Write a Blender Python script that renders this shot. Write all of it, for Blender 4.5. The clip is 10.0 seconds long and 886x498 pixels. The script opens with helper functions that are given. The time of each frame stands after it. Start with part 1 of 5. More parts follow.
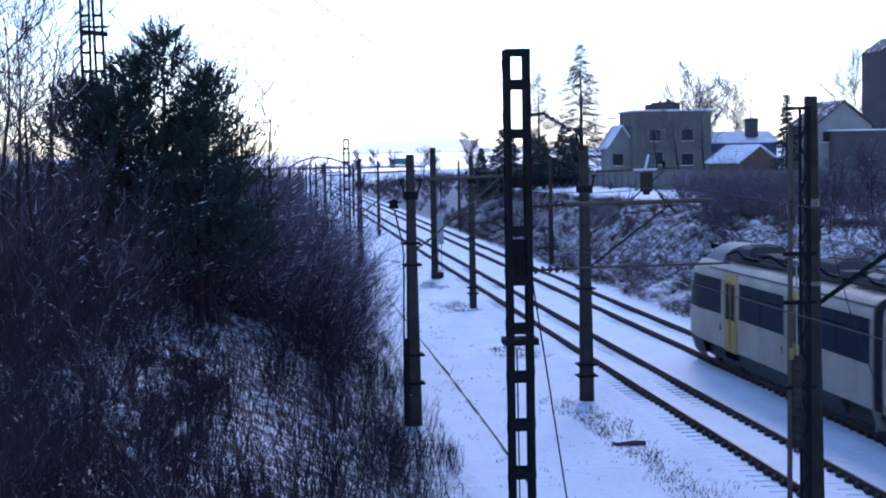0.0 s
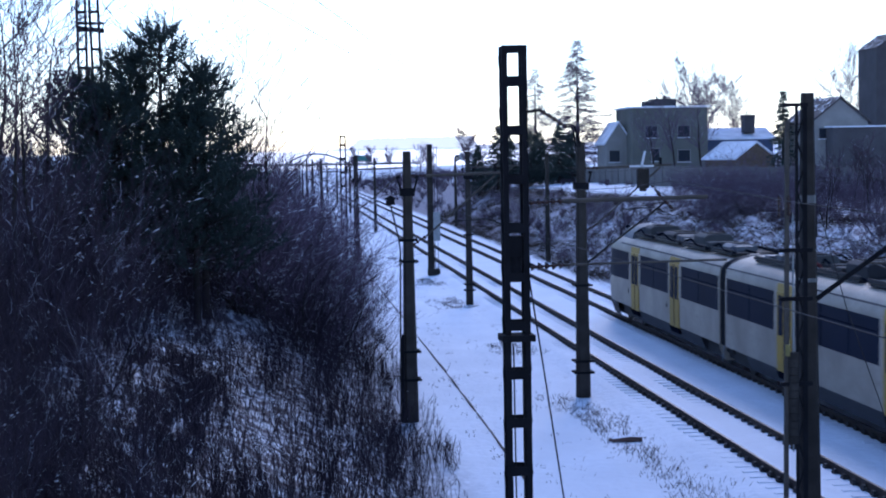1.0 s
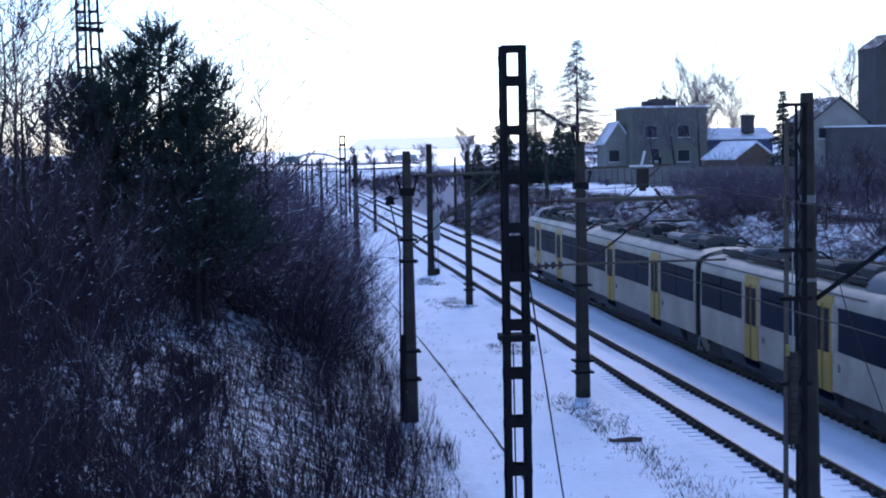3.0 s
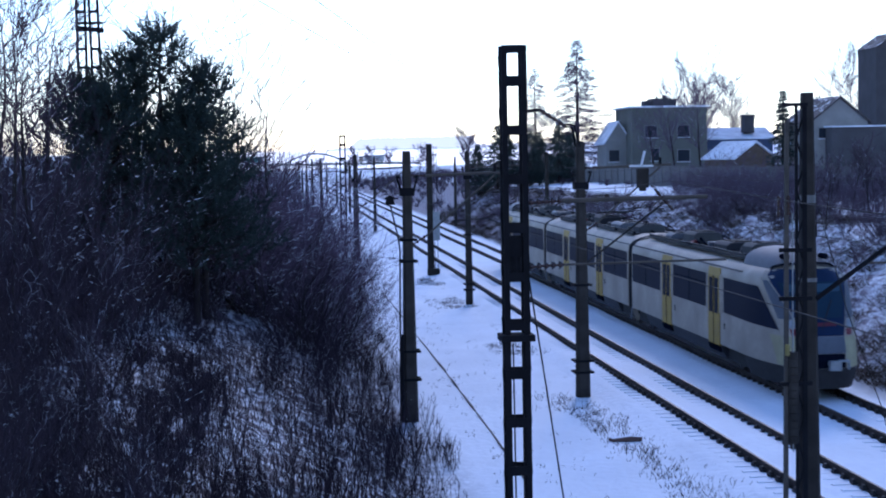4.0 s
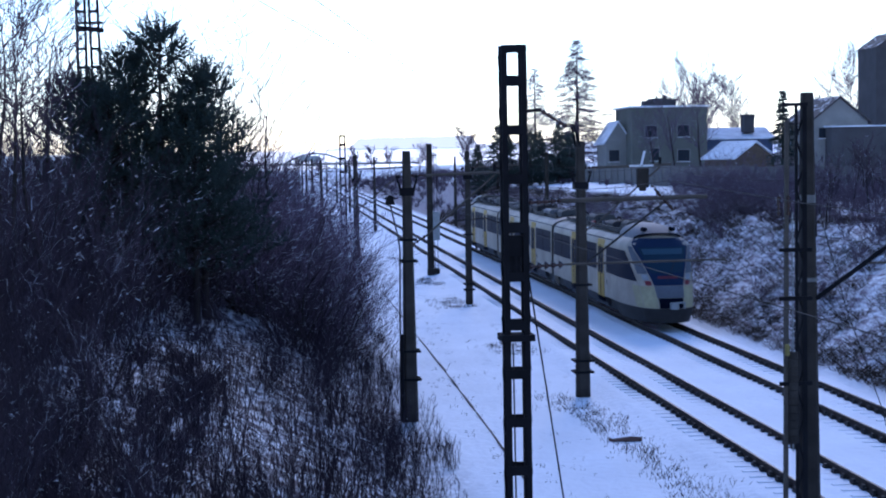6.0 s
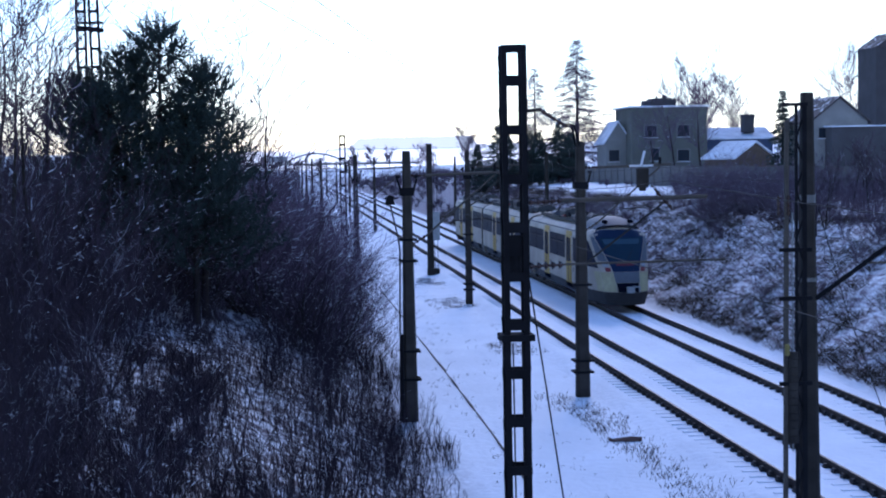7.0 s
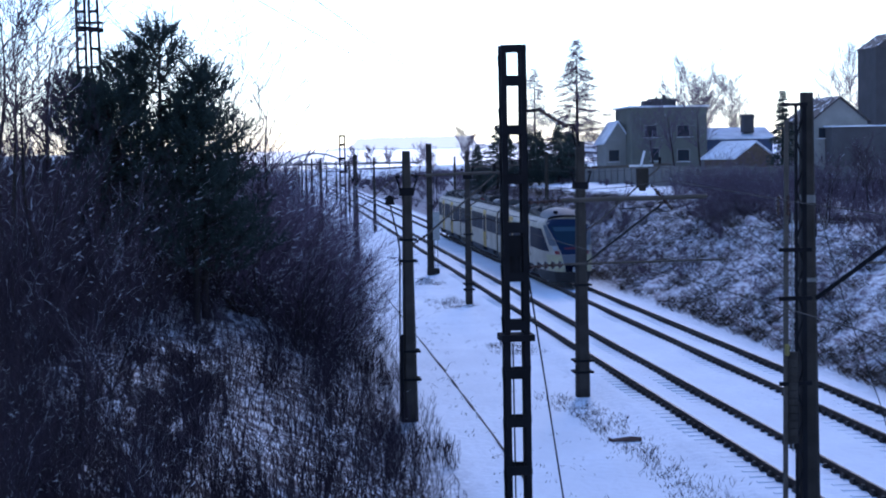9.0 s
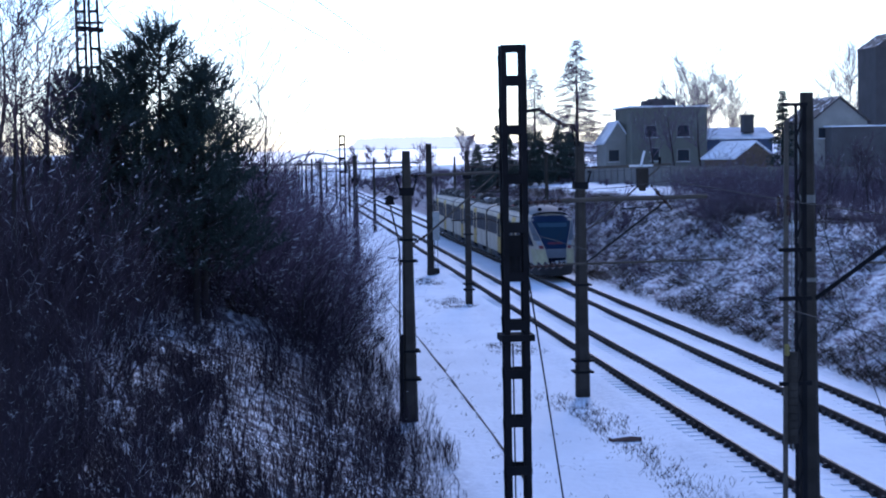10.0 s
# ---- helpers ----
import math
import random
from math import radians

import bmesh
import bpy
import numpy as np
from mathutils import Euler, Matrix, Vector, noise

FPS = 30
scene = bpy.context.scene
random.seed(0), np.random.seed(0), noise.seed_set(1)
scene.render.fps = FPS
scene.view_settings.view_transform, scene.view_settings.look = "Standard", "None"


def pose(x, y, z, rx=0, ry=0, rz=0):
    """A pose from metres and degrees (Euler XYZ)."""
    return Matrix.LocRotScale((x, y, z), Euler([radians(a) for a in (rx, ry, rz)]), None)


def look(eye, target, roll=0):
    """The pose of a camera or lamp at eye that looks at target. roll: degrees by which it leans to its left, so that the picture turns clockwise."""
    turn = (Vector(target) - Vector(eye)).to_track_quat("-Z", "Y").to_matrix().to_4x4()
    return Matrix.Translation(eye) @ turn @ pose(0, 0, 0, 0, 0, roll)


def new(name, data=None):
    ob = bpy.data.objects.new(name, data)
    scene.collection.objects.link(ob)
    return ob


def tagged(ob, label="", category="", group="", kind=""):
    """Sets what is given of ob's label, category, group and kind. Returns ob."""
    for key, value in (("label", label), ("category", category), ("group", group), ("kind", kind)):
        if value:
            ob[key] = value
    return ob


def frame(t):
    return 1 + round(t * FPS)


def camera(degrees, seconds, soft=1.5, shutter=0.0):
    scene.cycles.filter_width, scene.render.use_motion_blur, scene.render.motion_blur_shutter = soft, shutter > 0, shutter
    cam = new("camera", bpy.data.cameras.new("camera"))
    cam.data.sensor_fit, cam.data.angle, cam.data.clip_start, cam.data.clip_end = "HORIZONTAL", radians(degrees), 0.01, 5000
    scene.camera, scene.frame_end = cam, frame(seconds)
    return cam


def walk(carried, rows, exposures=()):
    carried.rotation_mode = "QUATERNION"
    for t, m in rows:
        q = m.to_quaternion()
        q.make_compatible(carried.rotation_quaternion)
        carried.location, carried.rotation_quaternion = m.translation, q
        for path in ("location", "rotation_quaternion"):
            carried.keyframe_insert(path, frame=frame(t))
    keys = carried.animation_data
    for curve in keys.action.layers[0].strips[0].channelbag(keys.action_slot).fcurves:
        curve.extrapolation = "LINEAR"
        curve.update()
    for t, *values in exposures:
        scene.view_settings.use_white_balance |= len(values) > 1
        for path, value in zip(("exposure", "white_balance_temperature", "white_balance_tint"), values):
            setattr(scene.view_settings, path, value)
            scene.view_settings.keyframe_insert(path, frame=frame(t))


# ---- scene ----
cam = camera(31.82, 10.0, soft=2.0, shutter=0.5)
EYE = (0.0, 0.0, 7.2)


def aim(right, down):
    """Pose of the camera on the bridge, turned by small angles in degrees from its resting view."""
    return pose(*EYE, 90.0 - 3.444 - down, 0, -6.051 - right) @ pose(0, 0, 0, 0, 0, -1.0)


walk(cam, [(0.0, aim(-0.135, -0.145)), (0.3, aim(-0.075, -0.08)), (0.6, aim(-0.03, -0.035)), (1.0, aim(-0.012, -0.016)),
           (1.5, aim(0.0, -0.012)), (2.7, aim(0.0, -0.01)), (5.0, aim(0.0, -0.004)), (7.0, aim(0.004, 0.0)), (10.0, aim(0.012, 0.0))],
     exposures=[(0.0, 0.71, 5240, 24), (0.4, 0.66, 5240, 24), (1.2, 0.60, 5240, 24), (10.0, 0.56, 5240, 24)])

# ---- light: a thin bright winter overcast with a low veiled sun ahead ----
world = bpy.data.worlds.new("winter_sky")
scene.world = world
world.use_nodes = True
wn = world.node_tree
sky = wn.nodes.new("ShaderNodeTexSky")
sky.sky_type = "NISHITA"
sky.sun_disc = False
sky.sun_elevation = radians(30)
sky.sun_rotation = radians(-14)
sky.air_density, sky.dust_density, sky.ozone_density = 1.0, 0.05, 1.8
wn.links.new(sky.outputs[0], wn.nodes["Background"].inputs[0])
wn.nodes["Background"].inputs[1].default_value = 0.15
sun = new("sun", bpy.data.lights.new("sun", "SUN"))
sun.data.energy, sun.data.angle, sun.data.color = 0.7, radians(14), (1.0, 0.93, 0.84)
sun.matrix_world = look((0, 0, 0), (-math.sin(radians(14)) * math.cos(radians(30)), -math.cos(radians(14)) * math.cos(radians(30)), -math.sin(radians(30))))


# ---- materials ----
def mat(name, base, rough=0.8, metal=0.0, vary=0.25, scale=4.0, fine=40.0, bump=0.2, second=None, snow=0.0, emit=None, spec=0.4, depth=0.02):
    """Node material: colour at two scales, fine relief, and snow lying on what faces up."""
    m = bpy.data.materials.new(name)
    m.use_nodes = True
    nt = m.node_tree
    n, l = nt.nodes, nt.links
    p = n["Principled BSDF"]
    tc = n.new("ShaderNodeTexCoord")

    def noisy(s, detail=4):
        t = n.new("ShaderNodeTexNoise")
        t.inputs["Scale"].default_value, t.inputs["Detail"].default_value = s, detail
        l.new(tc.outputs["Object"], t.inputs["Vector"])
        return t

    def mix(fac, a, b):
        x = n.new("ShaderNodeMix")
        x.data_type = "RGBA"
        for sock, v in ((x.inputs[0], fac), (x.inputs[6], a), (x.inputs[7], b)):
            if isinstance(v, (int, float)):
                sock.default_value = v
            elif isinstance(v, tuple):
                sock.default_value = (*v, 1)
            else:
                l.new(v, sock)
        return x.outputs[2]

    def ramp(sock, lo, hi):
        r = n.new("ShaderNodeMapRange")
        r.inputs[1].default_value, r.inputs[2].default_value = lo, hi
        l.new(sock, r.inputs[0])
        return r.outputs[0]

    big, small = noisy(scale), noisy(fine, 3)
    other = second or tuple(c * (1 - vary) for c in base)
    col = mix(ramp(big.outputs[0], 0.35, 0.65), base, other)
    dark = tuple(c * (1 - vary * 0.8) for c in base)
    col = mix(ramp(small.outputs[0], 0.45, 0.75), col, dark)
    info = n.new("ShaderNodeObjectInfo")
    hs = n.new("ShaderNodeHueSaturation")
    l.new(col, hs.inputs["Color"])
    r = n.new("ShaderNodeMapRange")
    r.inputs[3].default_value, r.inputs[4].default_value = 1 - vary * 0.3, 1 + vary * 0.3
    l.new(info.outputs["Random"], r.inputs[0])
    l.new(r.outputs[0], hs.inputs["Value"])
    col = hs.outputs[0]
    if snow > 0:
        g = n.new("ShaderNodeNewGeometry")
        sx = n.new("ShaderNodeSeparateXYZ")
        l.new(g.outputs["Normal"], sx.inputs[0])
        up = ramp(sx.outputs[2], 0.45, 0.8)
        patch = noisy(1.7 if snow < 1 else 0.6)
        cover = ramp(patch.outputs[0], 0.68 - 0.33 * min(snow, 1), 0.74 - 0.33 * min(snow, 1))
        k = n.new("ShaderNodeMath")
        k.operation = "MULTIPLY"
        l.new(up, k.inputs[0])
        l.new(cover, k.inputs[1])
        col = mix(k.outputs[0], col, (0.82, 0.84, 0.88))
    l.new(col, p.inputs["Base Color"])
    p.inputs["Roughness"].default_value, p.inputs["Metallic"].default_value = rough, metal
    p.inputs["Specular IOR Level"].default_value = spec
    if bump:
        b = n.new("ShaderNodeBump")
        b.inputs["Strength"].default_value, b.inputs["Distance"].default_value = bump, depth
        l.new(small.outputs[0], b.inputs["Height"])
        l.new(b.outputs[0], p.inputs["Normal"])
    if emit:
        p.inputs["Emission Color"].default_value, p.inputs["Emission Strength"].default_value = (*emit[:3], 1), emit[3]
    return m


SNOW = mat("snow", (0.86, 0.87, 0.90), 0.75, vary=0.06, scale=0.5, fine=6.0, bump=0.45, spec=0.25, depth=0.06)
CONCRETE = mat("weathered_concrete", (0.052, 0.045, 0.039), 0.95, vary=0.45, scale=2.0, fine=30, spec=0.12)
STEEL = mat("dark_painted_steel", (0.014, 0.0135, 0.016), 0.8, 0.0, vary=0.4, scale=3, fine=50, spec=0.08)
RUST = mat("rusty_rail_steel", (0.055, 0.036, 0.028), 0.8, 0.1, vary=0.4, scale=5, fine=60)
RAILTOP = mat("worn_rail_head", (0.14, 0.13, 0.13), 0.55, 0.5, vary=0.2, scale=8)
WIRE = mat("wire", (0.022, 0.02, 0.019), 0.9, 0.0, vary=0.2, bump=0)
PORCELAIN = mat("brown_porcelain", (0.05, 0.025, 0.018), 0.25, vary=0.2, bump=0)
GALV = mat("galvanised_steel", (0.33, 0.34, 0.34), 0.5, 0.5, vary=0.25, scale=6)
TUBE = mat("weathered_tube", (0.085, 0.07, 0.055), 0.8, 0.0, vary=0.4, scale=4)
SLEEPER = mat("dark_sleeper_plate", (0.045, 0.04, 0.038), 0.9, vary=0.4)
TWIG = mat("bare_twigs", (0.09, 0.064, 0.086), 0.95, vary=0.4, scale=1.2, fine=25, bump=0, snow=1.0, spec=0.1)
TWIG_DARK = mat("dark_bare_twigs", (0.075, 0.054, 0.072), 0.95, vary=0.4, scale=1.2, fine=25, bump=0, snow=0.55, spec=0.1)
SCRUB = mat("brown_bare_scrub_twigs", (0.140, 0.104, 0.138), 0.95, vary=0.4, scale=1.2, fine=25, bump=0, snow=0.6, spec=0.1)
# lighter copy of the twigs, with the purplish light on them put in the colour
LIT_BRAMBLE = mat("lit_purplish_bramble_twigs", (0.20, 0.145, 0.20), 0.95, vary=0.45, scale=1.2, fine=25, bump=0, snow=0.8, spec=0.1)
SAPLING = mat("dark_sapling_stems", (0.042, 0.031, 0.041), 0.95, vary=0.4, scale=1.2, fine=25, bump=0, snow=0.15, spec=0.1)
BARK = mat("rough_bark", (0.045, 0.037, 0.034), 0.95, vary=0.45, scale=3, fine=25, bump=0.5, snow=0.2, spec=0.1)
NEEDLE = mat("pine_needles", (0.042, 0.062, 0.056), 0.8, vary=0.4, scale=2, fine=30, bump=0, snow=0.3, spec=0.2)
GRASS = mat("dry_weeds", (0.07, 0.054, 0.042), 0.95, vary=0.5, scale=1.0, fine=20, bump=0, spec=0.1)


def bank_snow():
    """Snow that lies whole on the line and patchy over litter and dead grass on the two banks."""
    m = mat("ground_snow", (0.86, 0.87, 0.90), 0.75, vary=0.10, scale=0.35, fine=4.0, bump=0.8, spec=0.25, depth=0.06)
    nt = m.node_tree
    n, l = nt.nodes, nt.links
    p = n["Principled BSDF"]
    old = p.inputs["Base Color"].links[0].from_socket
    tc = n.new("ShaderNodeTexCoord")
    sx = n.new("ShaderNodeSeparateXYZ")
    l.new(tc.outputs["Object"], sx.inputs[0])

    def rng_of(sock, a, b, lo=0.0, hi=1.0):
        r = n.new("ShaderNodeMapRange")
        for i, v in enumerate((a, b, lo, hi)):
            r.inputs[i + 1].default_value = v
        l.new(sock, r.inputs[0])
        return r.outputs[0]

    def calc(op, a, b):
        k = n.new("ShaderNodeMath")
        k.operation = op
        for i, v in enumerate((a, b)):
            if isinstance(v, float):
                k.inputs[i].default_value = v
            else:
                l.new(v, k.inputs[i])
        return k.outputs[0]

    def noisy(s, detail, stretch):
        mp = n.new("ShaderNodeMapping")
        mp.inputs["Scale"].default_value = stretch
        l.new(tc.outputs["Object"], mp.inputs[0])
        t = n.new("ShaderNodeTexNoise")
        t.inputs["Scale"].default_value, t.inputs["Detail"].default_value, t.inputs["Roughness"].default_value = s, detail, 0.7
        l.new(mp.outputs[0], t.inputs["Vector"])
        return t.outputs[0]

    left = rng_of(sx.outputs[0], 4.6, 2.6)
    right = calc("MULTIPLY", rng_of(sx.outputs[0], 17.9, 18.5), rng_of(sx.outputs[0], 28.5, 26.0))
    terrace = calc("MULTIPLY", calc("MULTIPLY", rng_of(sx.outputs[0], 25.5, 27.0), rng_of(sx.outputs[0], 36.0, 33.0)), rng_of(sx.outputs[1], 112.0, 98.0))
    right = calc("MAXIMUM", right, terrace)
    far = rng_of(sx.outputs[1], 640.0, 430.0)
    mesh = noisy(3.4, 10, (1.0, 0.7, 1.0))
    lm = calc("MULTIPLY", left, rng_of(mesh, 0.37, 0.55))
    rm = calc("MAXIMUM", rng_of(noisy(3.2, 9, (1.0, 0.4, 1.8)), 0.38, 0.60), rng_of(sx.outputs[1], 70.0, 140.0, 0.0, 0.85))
    rm = calc("MULTIPLY", right, rm)
    both = calc("MULTIPLY", calc("MAXIMUM", lm, rm), far)
    thin = calc("MULTIPLY", rng_of(noisy(2.2, 7, (1.0, 0.25, 1.0)), 0.60, 0.72), 0.45)
    both = calc("MAXIMUM", both, calc("MULTIPLY", thin, calc("MULTIPLY", rng_of(sx.outputs[0], 10.4, 9.4), rng_of(sx.outputs[0], 7.6, 8.4))))
    x = n.new("ShaderNodeMix")
    x.data_type = "RGBA"
    l.new(both, x.inputs[0])
    l.new(old, x.inputs[6])
    litter = n.new("ShaderNodeMix")
    litter.data_type = "RGBA"
    l.new(rng_of(sx.outputs[0], 8.0, 16.0), litter.inputs[0])
    litter.inputs[6].default_value = (0.045, 0.031, 0.046, 1)
    litter.inputs[7].default_value = (0.125, 0.090, 0.118, 1)
    l.new(litter.outputs[2], x.inputs[7])
    l.new(x.outputs[2], p.inputs["Base Color"])
    return m


GROUND = bank_snow()


# ---- building helpers ----
class Shape:
    """Vertices and faces gathered from simple solids."""

    def __init__(self):
        self.v, self.f = [], []

    def add(self, verts, faces):
        k = len(self.v)
        self.v.extend(tuple(p) for p in verts)
        self.f.extend(tuple(i + k for i in f) for f in faces)
        return self

    def box(self, c, s, turn=None):
        vs = [Vector((x * s[0] / 2, y * s[1] / 2, z * s[2] / 2)) for x in (-1, 1) for y in (-1, 1) for z in (-1, 1)]
        if turn:
            vs = [turn @ q for q in vs]
        return self.add([q + Vector(c) for q in vs], [(0, 1, 3, 2), (4, 6, 7, 5), (0, 4, 5, 1), (2, 3, 7, 6), (0, 2, 6, 4), (1, 5, 7, 3)])

    def bar(self, p, q, w, h=None):
        """A square bar from p to q."""
        p, q = Vector(p), Vector(q)
        d = (q - p).normalized()
        s = d.cross(Vector((0, 0, 1)) if abs(d.z) < 0.9 else Vector((0, 1, 0))).normalized()
        u = s.cross(d)
        h = h or w
        vs = [e + s * a * w / 2 + u * b * h / 2 for e in (p, q) for a, b in ((-1, -1), (1, -1), (1, 1), (-1, 1))]
        return self.add(vs, [(0, 1, 2, 3), (7, 6, 5, 4), (0, 4, 5, 1), (1, 5, 6, 2), (2, 6, 7, 3), (3, 7, 4, 0)])

    def tube(self, p, q, r, r2=None, n=8):
        p, q = Vector(p), Vector(q)
        r2 = r if r2 is None else r2
        d = (q - p).normalized()
        s = d.cross(Vector((0, 0, 1)) if abs(d.z) < 0.9 else Vector((0, 1, 0))).normalized()
        u = s.cross(d)
        vs = []
        for e, rr in ((p, r), (q, r2)):
            vs += [e + (s * math.cos(2 * math.pi * i / n) + u * math.sin(2 * math.pi * i / n)) * rr for i in range(n)]
        fs = [(i, (i + 1) % n, n + (i + 1) % n, n + i) for i in range(n)] + [tuple(range(n))[::-1], tuple(range(n, 2 * n))]
        return self.add(vs, fs)

    def sweep(self, pts, r, n=6):
        """One connected tube through the points."""
        pts = [Vector(p) for p in pts]
        vs = []
        for i, p in enumerate(pts):
            d = (pts[min(i + 1, len(pts) - 1)] - pts[max(i - 1, 0)]).normalized()
            s = d.cross(Vector((0, 0, 1)) if abs(d.z) < 0.9 else Vector((0, 1, 0))).normalized()
            u = s.cross(d)
            vs += [p + (s * math.cos(2 * math.pi * k / n) + u * math.sin(2 * math.pi * k / n)) * r for k in range(n)]
        m = len(pts)
        fs = [(j * n + k, j * n + (k + 1) % n, (j + 1) * n + (k + 1) % n, (j + 1) * n + k) for j in range(m - 1) for k in range(n)]
        return self.add(vs, fs + [tuple(range(n))[::-1], tuple(range((m - 1) * n, m * n))])

    def prism(self, outline, y0, y1, axis="y"):
        """An outline of (x, z) pushed along y (or of (y, z) along x)."""
        n = len(outline)
        vs = [((a, y, b) if axis == "y" else (y, a, b)) for y in (y0, y1) for a, b in outline]
        fs = [(i, (i + 1) % n, n + (i + 1) % n, n + i) for i in range(n)] + [tuple(range(n))[::-1], tuple(range(n, 2 * n))]
        return self.add(vs, fs)


def mesh_of(name, sh, material, smooth=None):
    me = bpy.data.meshes.new(name)
    me.from_pydata(sh.v, [], sh.f)
    bm = bmesh.new()
    bm.from_mesh(me)
    bmesh.ops.recalc_face_normals(bm, faces=bm.faces)
    bm.to_mesh(me)
    bm.free()
    me.materials.append(material)
    if smooth:
        me.polygons.foreach_set("use_smooth", [True] * len(me.polygons))
        me.set_sharp_from_angle(angle=radians(smooth))
    return me


def part(name, sh, material, parent, label="", smooth=None, at=None, bevel=0.0):
    ob = new(name, mesh_of(name, sh, material, smooth))
    ob.parent = parent
    if at is not None:
        ob.matrix_basis = at
    if label:
        ob["label"] = label
    if bevel:
        b = ob.modifiers.new("edge", "BEVEL")
        b.width, b.segments, b.limit_method, b.angle_limit = bevel, 2, "ANGLE", radians(50)
    return ob


def thing(name, m, label, category, group="", kind=""):
    ob = new(name)
    ob.empty_display_size = 0.3
    ob.matrix_basis = m
    return tagged(ob, label, category, group, kind)


def smoothstep(a, b, x):
    t = min(1.0, max(0.0, (x - a) / (b - a)))
    return t * t * (3 - 2 * t)


# ---- the lie of the land: a cutting with a railway in it ----
TRACK_A, TRACK_B = 11.76, 15.76


def crest(y):
    """Height of the upper ground beside the cutting, on the side of the houses."""
    return 4.4 - 0.006 * max(y, 0) if y < 250 else 2.9 - smoothstep(250, 420, y) * 2.4


def land(x, y):
    far = smoothstep(300, 520, y)
    z = -0.32 + 0.05 * noise.noise((x * 0.35, y * 0.2, 0))
    if 3.4 < x < 10 and 0 < y < 130:
        tread = 0.05 * math.exp(-((x - 7.3 - 0.3 * math.sin(y * 0.11)) / 0.35) ** 2) + 0.04 * math.exp(-((x - 6.0) / 0.3) ** 2)
        z += 0.03 * noise.noise((x * 1.3, y * 0.8, 4)) - tread * (0.6 + noise.noise((x, y * 1.1, 8)))
    for c in (TRACK_A, TRACK_B):
        z += 0.17 * (1 - smoothstep(1.5, 2.1, abs(x - c)))
    if TRACK_A + 1.5 < x < TRACK_B - 1.5:
        z = -0.19
    left_top = 6.0 - 3.4 * smoothstep(90, 300, y) - 2.0 * far
    rise = max(0.0, 3.0 - x) / 1.75
    rough = 0.25 * noise.noise((x * 0.5, y * 0.4, 3)) + 0.12 * noise.noise((x * 1.4, y * 1.4, 5))
    if x < 3.4:
        k = smoothstep(0, 0.8, rise)
        h = left_top * (1 - math.exp(-rise / left_top * 1.25)) if rise > 0 else 0
        z += h + rough * k
    if x > 17.8:
        c = crest(y)
        k = min(1.0, (x - 17.8) / 8.8)
        h = (c + 0.3) * smoothstep(-0.1, 1.05, k)
        z += h + rough * 0.8 * smoothstep(0, 0.2, k) + 0.085 * min(8.0, max(0.0, x - 26.6)) * (1 - far) + smoothstep(34, 120, x) * 1.0
    hill = smoothstep(750, 2300, y) * 17
    return z + hill


def ground_sheet():
    xs = [-3000, -1500, -700, -300, -150, -80, -50, -35, -25, -20, -16] + [-13 + 0.6 * i for i in range(28)]
    xs += [3.8 + 0.35 * i for i in range(43)] + [18.9 + 0.6 * i for i in range(16)] + [29, 31, 34, 38, 44, 52, 62, 75, 95, 130, 180, 260, 400, 700, 1300, 2200, 3500]
    ys = [-300, -120, -60, -30, -15, -8] + [0.7 * i for i in range(0, 190)] + [133 + 2.5 * i for i in range(60)]
    ys += [283 + 12 * i for i in range(25)] + [590 + 45 * i for i in range(20)] + [1500 + 200 * i for i in range(14)]
    vs = [(x, y, land(x, y)) for y in ys for x in xs]
    w = len(xs)
    fs = [(j * w + i, j * w + i + 1, (j + 1) * w + i + 1, (j + 1) * w + i) for j in range(len(ys) - 1) for i in range(w - 1)]
    me = bpy.data.meshes.new("ground")
    me.from_pydata(vs, [], fs)
    me.materials.append(GROUND)
    me.polygons.foreach_set("use_smooth", [True] * len(me.polygons))
    return tagged(new("ground", me), "snow-covered railway cutting and fields", "ground", kind="structure")


ground_sheet()


# ---- tracks ----
RAIL_END = 640.0


def railway_track(cx, label):
    root = thing("railway_track", pose(cx, 0, 0), label, "railway track", "railway tracks", "structure")
    for sx in (-0.75, 0.75):
        prof = [(-0.07, -0.172), (0.07, -0.172), (0.07, -0.155), (0.012, -0.13), (0.012, 0.0), (0.036, 0.012), (0.036, 0.046), (0.03, 0.05),
                (-0.03, 0.05), (-0.036, 0.046), (-0.036, 0.012), (-0.012, 0.0), (-0.012, -0.13), (-0.07, -0.155)]
        rail = part("rail", Shape().prism([(x + sx, z) for x, z in prof], -6, RAIL_END), RUST, root)
        part("running_surface", Shape().box((sx + 0.004, (RAIL_END - 6) / 2, 0.052), (0.05, RAIL_END + 6, 0.004)), RAILTOP, rail, "polished rail head, a lighter steel strip")
    sh = Shape()
    for sx in (-0.75, 0.75):
        sh.box((sx - 0.04, 0, -0.135), (0.2, 0.2, 0.07)).box((sx - 0.09, 0, -0.085), (0.07, 0.13, 0.09))
    dark = len(sh.f)
    for sx in (-0.75, 0.75):
        sh.box((sx - 0.36, 0.02, -0.170), (0.4, 0.13, 0.06))
    me = mesh_of("sleeper", sh, SLEEPER)
    me.materials.append(SNOW)
    me.polygons.foreach_set("material_index", [0] * dark + [1] * (len(sh.f) - dark))
    for i in range(145):
        ob = new("sleeper", me)
        ob.parent = root
        ob.location = (0, 21 + i * 0.58, 0)
    far = Shape()
    for i in range(145, 420):
        for sx in (-0.75, 0.75):
            far.box((sx - 0.05, 21 + i * 0.58, -0.12), (0.24, 0.2, 0.08))
    tagged(part("far_sleepers", far, SLEEPER, root), kind="stuff")
    return root


